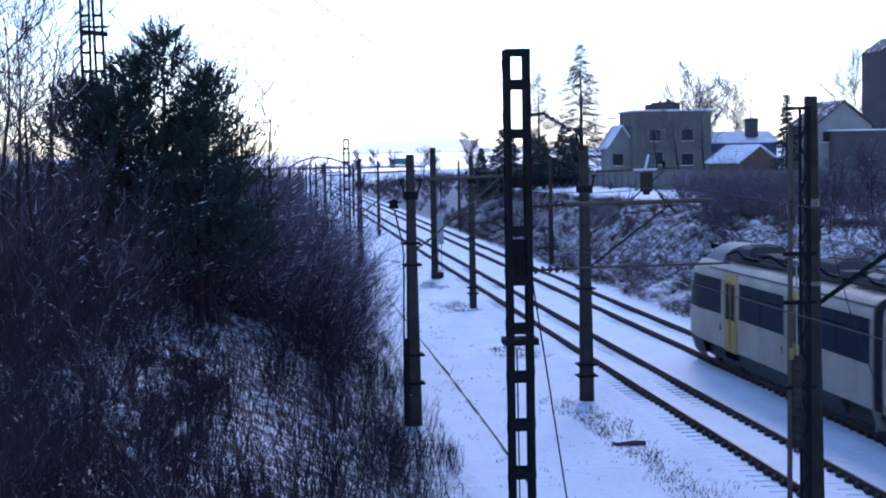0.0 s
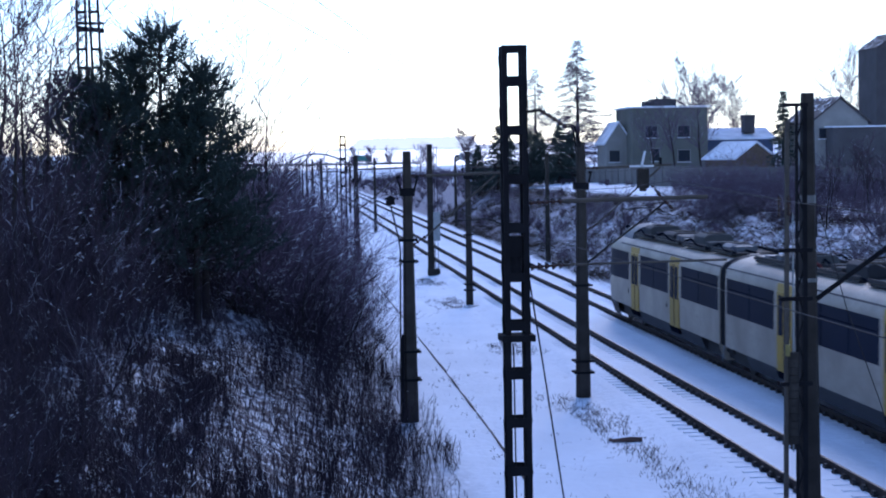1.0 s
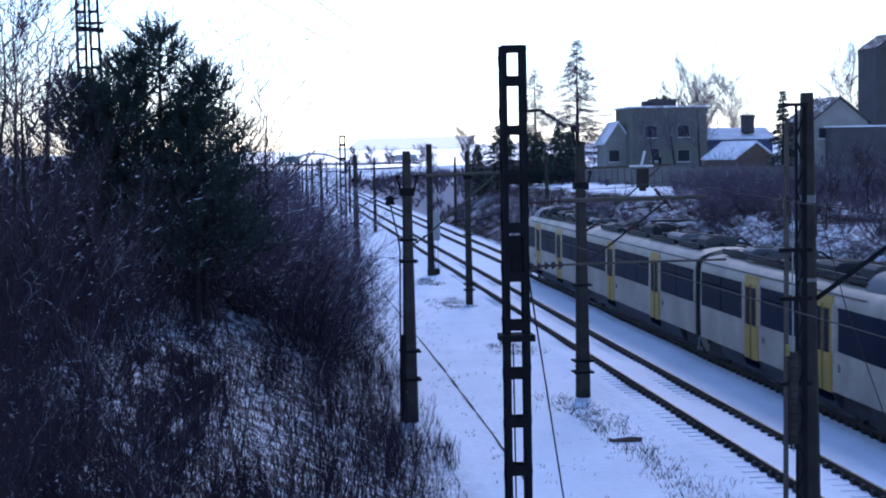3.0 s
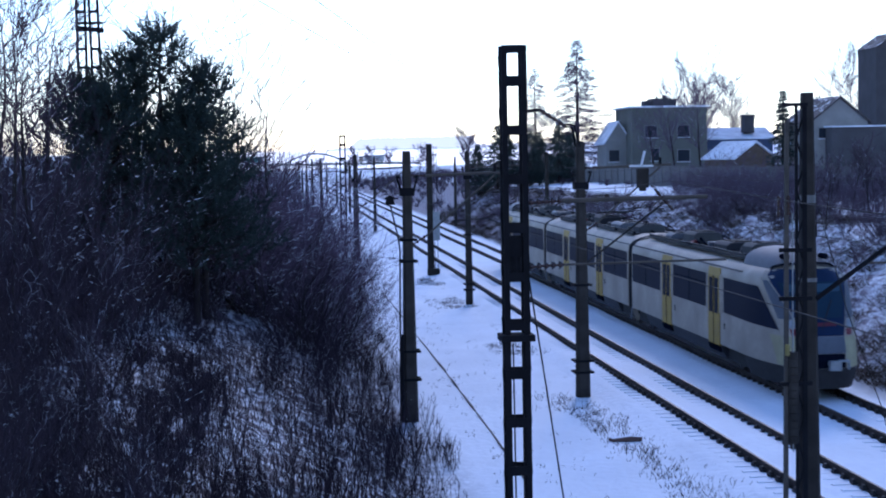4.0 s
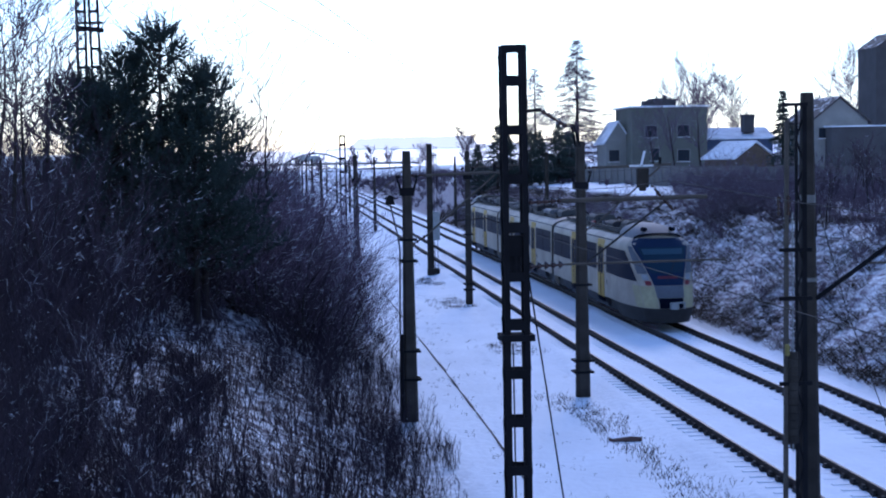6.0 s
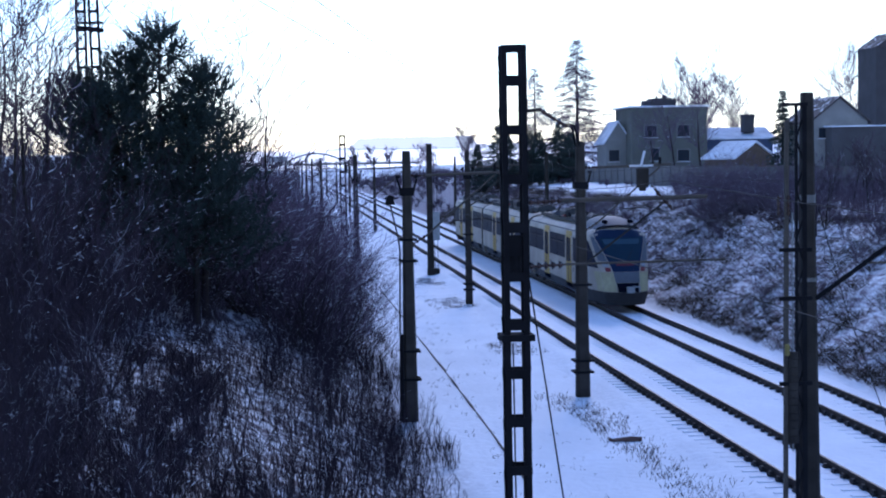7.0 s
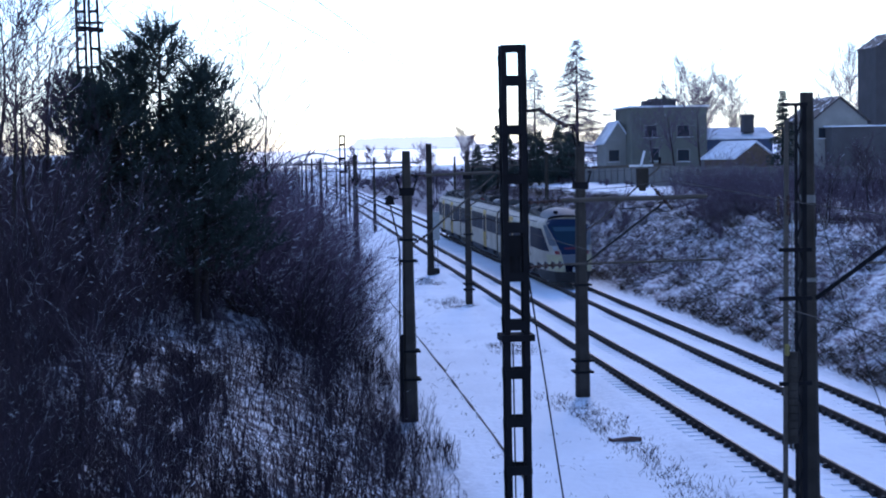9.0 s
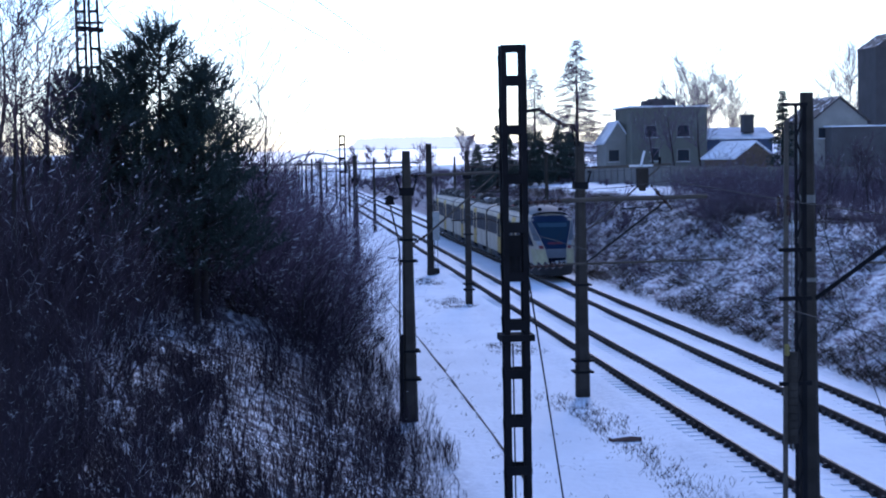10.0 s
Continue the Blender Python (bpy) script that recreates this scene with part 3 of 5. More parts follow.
def bogie(root, y):
    sh = Shape()
    for s in (-1, 1):
        sh.box((s * 1.0, y, 0.55), (0.16, 3.4, 0.24)).box((s * 1.02, y, 0.75), (0.3, 0.8, 0.3))
    sh.box((0, y, 0.55), (2.1, 0.4, 0.2))
    b = part("bogie", sh, BOGIE, root)
    for dy in (-1.3, 1.3):
        w = Shape().tube((-0.82, y + dy, 0.485), (-0.69, y + dy, 0.485), 0.43, n=20).tube((0.69, y + dy, 0.485), (0.82, y + dy, 0.485), 0.43, n=20).tube((-0.8, y + dy, 0.485), (0.8, y + dy, 0.485), 0.08)
        part("wheelset", w, BOGIE, b)


def roof_gear(root, y, l, w, h, material, name="roof_box", x=0.0):
    """Roof equipment: a dark tray, a bevelled case with louvres, ducts beside it and cable stubs."""
    rg = random.Random(int(y * 10))
    tray = Shape().box((x, y, 3.76), (w + 0.12, l + 0.5, 0.08))
    for s in (-1, 1):
        tray.bar((x + s * (w / 2 + 0.03), y - l / 2 - 0.3, 3.86), (x + s * (w / 2 + 0.03), y + l / 2 + 0.3, 3.86), 0.05, 0.09)
    o = part(name, tray, RUBBER, root)
    top, cut = 3.8 + h * 0.55, rg.uniform(0.45, 0.62)
    w2 = w * rg.uniform(0.6, 0.8)
    case = Shape().prism([(x - w2 / 2, 3.78), (x + w2 / 2, 3.78), (x + w2 / 2, top - 0.1), (x + w2 / 2 - 0.14, top), (x - w2 / 2 + 0.14, top), (x - w2 / 2, top - 0.1)], y - l / 2, y - l / 2 + l * cut)
    part("case", case, material, o, bevel=0.03)
    low = Shape()
    yy = y - l / 2 + l * cut + 0.15
    while yy < y + l / 2 - 0.2:
        d = rg.uniform(0.25, 0.55)
        low.box((x + rg.uniform(-0.3, 0.3), yy + d / 2, 3.84 + rg.uniform(0.0, 0.06)), (w2 * rg.uniform(0.4, 0.9), d, rg.uniform(0.1, 0.28)))
        yy += d + rg.uniform(0.08, 0.2)
    part("small_case", low, rg.choice((ROOF, GREY, PANEL)), o, bevel=0.015)
    v = Shape()
    for i in range(int(l * cut / 0.28)):
        v.box((x, y - l / 2 + 0.2 + 0.28 * i, top + 0.012), (w2 * 0.55, 0.13, 0.04))
    part("vent", v, RUBBER, o)
    duct = Shape()
    for k in range(3):
        a = x + (-0.5 + 0.5 * k) * w + rg.uniform(-0.08, 0.08)
        duct.sweep([(a, y - l / 2 - 0.5, 3.83), (a, y - l * 0.2, 3.88 + 0.08 * k), (a + 0.1, y + l * 0.25, 3.86), (a, y + l / 2 + 0.5, 3.82)], 0.035)
    part("cable_duct", duct, BAR, o)


def end_car(root_name, m):
    car = new(root_name)
    car.parent = train
    car.matrix_basis = m
    y1 = JOINTS[0] - 0.35
    sh = Shape()
    end_body(sh, 0.86, 3.8, y1, 14)
    end_face(sh, 0.86, 3.8, -1, 1, nz=16, nu=16)
    sh.add([(s * w, y1, z) for z, w in PROFILE for s in (-1, 1)], [(2 * i, 2 * i + 1, 2 * i + 3, 2 * i + 2) for i in range(len(PROFILE) - 2)])
    part("body_shell", sh, WHITE, car, "dirty white painted shell", smooth=40)
    sk = Shape()
    end_body(sk, 0.26, 0.855, 3.65, 4)
    end_face(sk, 0.26, 0.855, -1, 1, 0.0, 4, 16)
    part("snow_plough", sk, BOGIE, car, "black rounded rail guard below the nose", smooth=40)
    low = [(w, z) for z, w in PROFILE[:3]] + [(-w, z) for z, w in reversed(PROFILE[:3])]
    part("skirt", Shape().prism([(x * 0.985, z + 0.07) for x, z in low], 6.3, y1 - 2.3), GREY, car, "grey lower skirt")
    # dark under the body
    part("underframe", Shape().box((0, y1 / 2 + 1.2, 0.62), (2.3, y1 - 2.8, 0.5)), BOGIE, car)
    # windscreen and mask
    e = Shape()
    end_face(e, 1.76, 3.62, (-0.6, -0.97), (0.6, 0.97), 0.015, 12, 12)
    mask = part("windscreen_mask", e, BLUE, car, "dark blue raked windscreen surround", smooth=60)
    e = Shape()
    end_face(e, 2.25, 3.26, (-0.6, -0.80), (0.6, 0.80), 0.03, 8, 10)
    part("windscreen", e, SCREEN, mask, "dark windscreen with sky reflection painted in blue", smooth=60)
    # pale blue band on the upper part of the windscreen
    e = Shape()
    end_face(e, 2.98, 3.2, (-0.66, -0.7), (0.66, 0.7), 0.04, 3, 8)
    part("sun_blind", e, SCREEN_BAND, mask, "pale blue band across the upper windscreen")
    e = Shape()
    end_face(e, 2.03, 2.13, -0.40, 0.40, 0.03, 3, 8)
    part("display", e, DISPLAY, mask, "dim red strip below the windscreen")
    e = Shape()
    e.sweep([Vector(cap(1.95 + 0.2 * i, -0.05 + 0.11 * i, 0.06)) for i in range(5)], 0.014)
    part("wiper", e, RUBBER, mask)
    e = Shape()
    end_face(e, 1.28, 1.75, -0.6, 0.6, 0.02, 5, 8)
    bumper = part("front_panel", e, PANEL, car, "grey front panel", smooth=60)
    # flat black patch, painted as the shade in the coupler recess
    e = Shape()
    end_face(e, 0.87, 1.27, -0.56, 0.56, 0.02, 3, 6)
    part("coupler_recess", e, BAR, bumper, "black patch painting the shade of the coupler recess")
    c = Shape().tube((0, 0.3, 1.0), (0, -0.34, 1.0), 0.08).box((0, -0.4, 1.0), (0.34, 0.2, 0.28)).box((0.3, -0.3, 1.12), (0.34, 0.1, 0.06)).box((0.44, -0.3, 1.0), (0.06, 0.1, 0.26))
    part("coupler", c, GALV, bumper, "light metal automatic coupler", bevel=0.02)
    for s in (-1, 1):
        e = Shape()
        end_face(e, 0.88, 1.74, s * 0.61, s * 0.995, 0.012, 6, 5)
        part("cheek_panel", e, CHEEK, car, "dirty pale yellow nose corner", smooth=60)
        g = Shape()
        vs = []
        for z in (0.88, 1.15, 1.45, 1.74):
            for j in range(6):
                y = nose(z) + 0.56 + 0.13 * j
                vs.append((s * (side_at(z) * slim_at(y) + 0.012), y, z))
        g.add(vs, [(i * 6 + j, i * 6 + j + 1, (i + 1) * 6 + j + 1, (i + 1) * 6 + j) for i in range(3) for j in range(5)])
        part("corner_panel", g, CHEEK, car, "dirty pale yellow nose corner", smooth=60)
        e = Shape()
        end_face(e, 1.77, 1.95, s * 0.68, s * 0.86, 0.03, 4, 5)
        part("tail_lamp", e, TAIL, car, "round red tail lamp cluster")
        e = Shape()
        end_face(e, 1.97, 2.2, s * 0.72, s * 0.9, 0.03, 4, 5)
        part("headlight", e, GALV, car, "unlit pale headlight")
        e = Shape()
        end_face(e, 2.22, 3.3, (s * 0.72, s * 0.93), (s * 0.97, s * 1.0), 0.012, 6, 4)
        part("pillar_panel", e, PANEL, car, "grey panel between windscreen and side window", smooth=60)
        part("roof_lamp", Shape().tube((s * 0.6, 2.02, 3.98), (s * 0.6, 2.5, 3.98), 0.085, n=14), BAR, car, "round black roof lamp")
        # cab side window follows the raked front
        g = Shape()
        zs = [1.9, 2.1, 2.35, 2.6, 2.85, 3.1]
        vs = []
        for z in zs:
            s0 = nose(z) + 0.57 + 0.32 * (z - 1.9)
            zz = z + (0.06 if z < 2.0 else 0.0)
            for j in range(8):
                y = s0 + (5.9 - s0) * j / 7
                zj = z + (zz - z) * j / 7
                vs.append((s * (side_at(zj) * slim_at(y) + 0.014), y, zj))
        g.add(vs, [(i * 8 + j, i * 8 + j + 1, (i + 1) * 8 + j + 1, (i + 1) * 8 + j) for i in range(5) for j in range(7)])
        part("cab_side_window", g, GLASS, car, "dark raked cab side window", smooth=60)
        for y in (7.0, 13.3):
            door(car, s, y)
        for a, b in ((7.95, 12.35), (14.25, y1 - 0.15)):
            window_run(car, s, a, b)
        gt = Shape()
        panel(gt, s, 4.2, y1 - 0.05, 3.39, 3.43, 0.014)
        part("gutter", gt, GREY, car)
    # rounded cab roof fairing with lamps, then equipment
    f = Shape()
    vs = []
    for i in range(7):
        for j in range(9):
            a = math.pi * j / 8
            t = i / 6
            vs.append((-1.06 * math.cos(a) * (0.93 + 0.07 * t), 1.95 + 0.5 * math.cos(a) ** 2 * (1 - t) + 3.0 * t, 3.5 + math.sin(a) ** 0.7 * (0.34 + 0.33 * math.sin(min(1, t * 2.4) * math.pi / 2))))
    f.add(vs, [(i * 9 + j, i * 9 + j + 1, (i + 1) * 9 + j + 1, (i + 1) * 9 + j) for i in range(6) for j in range(8)] + [tuple(range(9)), tuple(range(54, 63))])
    part("roof_fairing", f, FAIRING, car, "pale grey rounded roof fairing", smooth=50)
    seal = Shape().sweep([(-1.0 * math.cos(math.pi * j / 10), 1.93 + 0.5 * math.cos(math.pi * j / 10) ** 2, 3.5 + 0.3 * math.sin(math.pi * j / 10) ** 0.5) for j in range(11)], 0.035)
    part("fairing_seal", seal, BAR, car, "black seam under the fairing")
    roof_gear(car, 6.6, 2.4, 1.8, 0.7, ROOF)
    roof_gear(car, 10.0, 3.4, 1.7, 0.5, GREY)
    roof_gear(car, 14.0, 2.6, 1.7, 0.75, ROOF)
    roof_gear(car, 17.2, 2.0, 1.5, 0.4, PANEL)
    roof_gear(car, 12.5, 0.7, 0.5, 0.3, REDBOX, "relay_box", -0.6)
    bogie(car, 4.6)
    return car


end_car("rear_car", pose(0, 0, 0))
end_car("front_car", pose(0, LENGTH, 0, 0, 0, 180))
mid = new("middle_car")
mid.parent = train
ya, yb = JOINTS[0] + 0.35, JOINTS[1] - 0.35
upper = [(0.86, 1.413)] + PROFILE[3:]
outline = [(w, z) for z, w in upper] + [(-w, z) for z, w in reversed(upper[:-1])]
part("body_shell", Shape().prism(outline, ya, yb), WHITE, mid, "dirty white painted shell", smooth=40)
sk = [(w, z) for z, w in PROFILE[:3]] + [(-w, z) for z, w in reversed(PROFILE[:3])]
part("skirt", Shape().prism([(x * 0.985, z + 0.07) for x, z in sk], ya + 2.2, yb - 2.2), GREY, mid, "grey lower skirt")
part("underframe", Shape().box((0, (ya + yb) / 2, 0.62), (2.3, yb - ya - 0.4, 0.5)), BOGIE, mid)
for s in (-1, 1):
    for y in (ya + 5.75, yb - 5.95):
        door(mid, s, y)
    for a, b in ((ya + 0.2, ya + 4.8), (ya + 6.7, yb - 6.9), (yb - 5.0, yb - 0.2)):
        window_run(mid, s, a, b)
for s in (-1, 1):
    gt = Shape()
    panel(gt, s, ya + 0.05, yb - 0.05, 3.39, 3.43, 0.014)
    part("gutter", gt, GREY, mid)
for y, l, w, h, mm in ((22.5, 2.4, 1.7, 0.6, ROOF), (26.5, 3.4, 1.7, 0.5, PANEL), (31, 3.0, 1.6, 0.75, GREY), (36, 3.2, 1.7, 0.55, ROOF)):
    roof_gear(mid, y, l, w, h, mm)
roof_gear(mid, 34.0, 1.0, 0.6, 0.34, REDBOX, "relay_box", -0.5)
# folded pantograph
pg = Shape()
for s in (-1, 1):
    pg.tube((s * 0.5, 28.2, 4.15), (s * 0.35, 30.0, 4.28), 0.03).tube((s * 0.35, 30.0, 4.28), (s * 0.6, 28.6, 4.4), 0.025)
pg.tube((-0.85, 28.6, 4.42), (0.85, 28.6, 4.42), 0.035).tube((-0.5, 28.2, 4.15), (0.5, 28.2, 4.15), 0.04)
part("pantograph", pg, BOGIE, mid, "folded dark pantograph")
for y in JOINTS:
    b = Shape()
    rings = []
    for i in range(15):
        k = 0.93 if i % 2 else 0.985
        rings += [(x * k, y - 0.36 + i * 0.0515, z) for x, z in outline]
    m = len(outline)
    b.add(rings, [(i * m + j, i * m + (j + 1) % m, (i + 1) * m + (j + 1) % m, (i + 1) * m + j) for i in range(14) for j in range(m)])
    part("gangway_bellows", b, RUBBER, train, "black ribbed gangway bellows")
    bogie(train, y)
    hose = Shape()
    for k in range(6):
        hose.tube((-1.3, y + 0.12 + 0.05 * k, 0.9 - 0.1 * k), (-1.3, y + 0.17 + 0.05 * k, 0.8 - 0.1 * k), 0.03, n=6)
    part("hose", hose, GALV, train)


# ---- vegetation ----
def grow(rng, p, d, length, r, depth, segs, wander=0.25, kids=3, lift=0.15, shrink=0.62, steps=3):
    """Adds the segments of a branch and of its side branches."""
    for i in range(steps):
        d = (d + Vector((rng.uniform(-1, 1), rng.uniform(-1, 1), rng.uniform(-0.6, 1) * 0.8 + lift)) * wander).normalized()
        q = p + d * (length / steps)
        r2 = r * (0.78 if i < steps - 1 else 0.5)
        segs.append((*p, *q, r, r2))
        if depth > 0:
            for _ in range(kids if i else max(1, kids - 1)):
                side = Vector((rng.uniform(-1, 1), rng.uniform(-1, 1), rng.uniform(-0.2, 0.8)))
                nd = (d * 0.75 + side * 0.8).normalized()
                grow(rng, p.lerp(q, rng.uniform(0.2, 1)), nd, length * shrink * rng.uniform(0.6, 1.1), r2 * 0.55, depth - 1, segs, wander, kids, lift, shrink, max(2, steps - 1))
        p, r = q, r2


def twig_mesh(name, segs, material, thinnest=0.004):
    """Three-sided tapered tubes for all segments, in one mesh."""
    a = np.array(segs, dtype=float)
    p, q, r0, r1 = a[:, :3], a[:, 3:6], np.maximum(a[:, 6], thinnest), np.maximum(a[:, 7], thinnest * 0.8)
    d = q - p
    d /= np.linalg.norm(d, axis=1)[:, None] + 1e-9
    ref = np.where(np.abs(d[:, 2:3]) < 0.9, np.array([[0, 0, 1.0]]), np.array([[1.0, 0, 0]]))
    s = np.cross(d, ref)
    s /= np.linalg.norm(s, axis=1)[:, None] + 1e-9
    u = np.cross(s, d)
    n = len(a)
    vs = np.empty((n, 6, 3))
    for k in range(3):
        ang = 2 * math.pi * k / 3 + math.pi / 6
        off = s * math.cos(ang) + u * math.sin(ang)
        vs[:, k] = p + off * r0[:, None]
        vs[:, 3 + k] = q + off * r1[:, None]
    base = (np.arange(n) * 6)[:, None]
    fs = np.concatenate([base + np.array([[i, (i + 1) % 3, 3 + (i + 1) % 3, 3 + i]]) for i in range(3)], axis=1).reshape(-1, 4)
    me = bpy.data.meshes.new(name)
    me.vertices.add(n * 6)
    me.vertices.foreach_set("co", vs.reshape(-1))
    me.loops.add(fs.size)
    me.loops.foreach_set("vertex_index", fs.reshape(-1))
    me.polygons.add(len(fs))
    me.polygons.foreach_set("loop_start", np.arange(len(fs)) * 4)
    me.materials.append(material)
    me.update(calc_edges=True)
    me.validate()
    return me


SEGMENTS = {}


def bush_segments(seed, height, stems, spread, depth=3, kids=3, lift=0.16):
    """Branch segments of one shrub, kept under its seed."""
    rg = random.Random(seed)
    segs = []
    for _ in range(stems):
        a = rg.uniform(0, 2 * math.pi)
        d = Vector((math.cos(a) * spread, math.sin(a) * spread, 1)).normalized()
        grow(rg, Vector((rg.uniform(-0.4, 0.4), rg.uniform(-0.4, 0.4), -0.2)), d, height * rg.uniform(0.6, 0.95), 0.028, depth, segs, 0.22, kids, lift, 0.5)
    SEGMENTS[seed] = np.array(segs)
    return segs


def bush_mesh(seed, height, stems, spread, material, depth=3, kids=3, lift=0.16, caps=26):
    """Three meshes of a shrub: its main stems, the fine twigs on them, and caps of snow."""
    rg = random.Random(seed + 1)
    segs = bush_segments(seed, height, stems, spread, depth, kids, lift)
    thick = [s for s in segs if s[6] > 0.012]
    fine = [s for s in segs if s[6] <= 0.012]
    sh = Shape()
    flat = [s for s in segs if abs(s[5] - s[2]) < 0.5 * math.dist(s[:3], s[3:6])]
    for s in rg.sample(flat, min(len(flat), caps)):
        c = Vector(s[:3]).lerp(Vector(s[3:6]), rg.uniform(0.2, 0.9))
        a = (Vector(s[3:6]) - Vector(s[:3])).normalized() * rg.uniform(0.04, 0.13)
        b = a.cross(Vector((0, 0, 1))).normalized() * rg.uniform(0.008, 0.015)
        up = Vector((0, 0, rg.uniform(0.008, 0.018)))
        sh.add([c - a, c + a, c - b, c + b, c + up, c - up * 0.3], [(0, 2, 4), (2, 1, 4), (1, 3, 4), (3, 0, 4), (2, 0, 5), (1, 2, 5), (3, 1, 5), (0, 3, 5)])
    return twig_mesh("stem", thick, BARK), twig_mesh("crown", fine, material), mesh_of("snow_cover", sh, SNOW)


rng = random.Random(11)
BUSHES = [bush_mesh(100 + i, 3.4 + 0.35 * (i % 3), 7, 0.75, TWIG_DARK if i % 2 else TWIG, 2, 3) for i in range(6)]
DOMES = [bush_mesh(300 + i, 3.3, 8, 1.0, LIT_BRAMBLE, 2, 4, -0.06, 110) for i in range(3)]
THICK = [bush_mesh(500 + i, 3.0, 8, 1.0, SCRUB, 2, 4, -0.04) for i in range(3)]
for i in range(3):
    bush_segments(400 + i, 3.4, 9, 0.8, 2, 3, 0.08)
    bush_segments(200 + i, 3.2 + 0.35 * i, 7, 0.7, 2, 3)


def shrub(x, y, k, s, label, group, z=None, kind_of=BUSHES):
    root = thing("shrub", pose(x, y, land(x, y) - 0.05 if z is None else z, 0, 0, rng.uniform(0, 360)), label, "shrub", group)
    tall = s * rng.uniform(0.9, 1.1)
    for nm, me in zip(("stem", "crown", "snow_cover"), kind_of[k]):
        if nm == "snow_cover" and group != "thicket on the bank":
            continue
        ob = new(nm, me)
        ob.parent = root
        ob.scale = (s, s, tall)
        if nm == "snow_cover":
            tagged(ob, "small caps of snow on the twigs", kind="stuff")
    return root


def joined(name, spots, material, label, keep=0.75):
    """Many shrubs that nobody could count, as one mesh; spots are x, y, seed of the shrub and size."""
    rows = []
    gen = np.random.default_rng(7)
    for x, y, seed, size in spots:
        a = SEGMENTS[seed]
        a = a[(a[:, 6] > 0.012) | (gen.random(len(a)) < keep)].copy()
        ang = gen.uniform(0, 6.283)
        c, w = math.cos(ang), math.sin(ang)
        turn = np.array([[c, w, 0], [-w, c, 0], [0, 0, 1.0]]) * size
        at = np.array([x, y, land(x, y) - 0.05])
        a[:, :3], a[:, 3:6] = a[:, :3] @ turn + at, a[:, 3:6] @ turn + at
        a[:, 6:] = np.maximum(a[:, 6:] * size, 0.0045 + 0.00002 * y)
        rows.append(a)
    return tagged(new(name, twig_mesh(name, np.concatenate(rows), material, 0.004)), label, "scrub", kind="stuff")


def trimmed(x, y, s, tall=3.6):
    """Size of a thicket shrub: the thicket falls off towards the track, as if cut back along it."""
    while s > 0.16 and land(x, y) + tall * s > 7.6 - max(0.0, x + 1.35 * s - 0.2) * 1.5:
        s *= 0.94
    return s


# thicket along the foot of the bank beside the side track
far_thicket = []
for i in range(105):
    y = 48 + (i / 105) ** 1.35 * 175
    x = 3.0 - 0.014 * max(0.0, y - 62) - rng.random() ** 1.2 * (6.0 if y < 110 else 4.0)
    y += rng.uniform(-1.5, 1.5)
    size = trimmed(x, y, rng.uniform(1.0, 1.5))
    if y < 80:
        shrub(x, y, rng.randrange(6), size, "leafless dark thicket shrub dusted with snow", "thicket on the bank")
    else:
        far_thicket.append((x, y, 100 + rng.randrange(6), size))
joined("far_thicket", far_thicket, TWIG, "leafless thicket along the foot of the bank", 0.6)
# arching brambles and shrubs that lean over in a dense dome
for i in range(44):
    y = rng.uniform(50, 66)
    x = 2.3 - rng.random() ** 0.9 * 4.4
    shrub(x, y, rng.randrange(3), trimmed(x, y, rng.uniform(1.6, 2.5), 2.7), "dense arching shrub with snow on its drooping twigs", "thicket on the bank", kind_of=DOMES)
for i in range(34):
    y = rng.uniform(44, 54)
    x = -0.02 * y - 0.9 - rng.random() ** 1.1 * 8.5
    shrub(x, y, rng.randrange(6), trimmed(x, y, rng.uniform(0.8, 1.1)), "leafless dark thicket shrub dusted with snow", "thicket on the bank")
for i in range(28):
    y = rng.uniform(36, 48)
    shrub(-0.125 * y - rng.random() * 3.6, y, rng.randrange(6), rng.uniform(0.85, 1.15), "leafless dark thicket shrub dusted with snow", "thicket on the bank")
for i in range(34):
    y = rng.uniform(17, 42)
    shrub(-0.14 * y + rng.gauss(0, 0.6) - rng.random() * (0.05 * y + 1.5), y, rng.randrange(6), rng.uniform(0.4, 0.6) + 0.3 * smoothstep(20, 40, y), "leafless dark thicket shrub dusted with snow", "thicket on the bank")
for i in range(14):
    y = rng.uniform(42, 50)
    shrub(-0.15 * y - rng.random() * 3.2, y, rng.randrange(6), rng.uniform(0.95, 1.25), "leafless dark thicket shrub dusted with snow", "thicket on the bank")
tangle = []
for i in range(46):
    y = 15 + rng.random() * 24
    tangle.append((-0.09 * y - rng.random() ** 0.8 * (0.1 * y + 1.2), y, 400 + rng.randrange(3), rng.uniform(0.26, 0.42) + 0.2 * smoothstep(18, 38, y)))
for i in range(16):
    y = rng.uniform(24, 44)
    tangle.append((rng.uniform(-0.09 * y, -0.045 * y), y, 400 + rng.randrange(3), rng.uniform(0.16, 0.3)))
joined("tangled_undergrowth", tangle, SAPLING, "dark tangled leafless twigs over thin snow", 0.9)
for i in range(18):
    y = rng.uniform(29, 46)
    shrub(rng.uniform(-0.04 * y, 2.2), y, rng.randrange(6), rng.uniform(0.2, 0.42), "low leafless shrub with snow beneath it", "thicket on the bank")
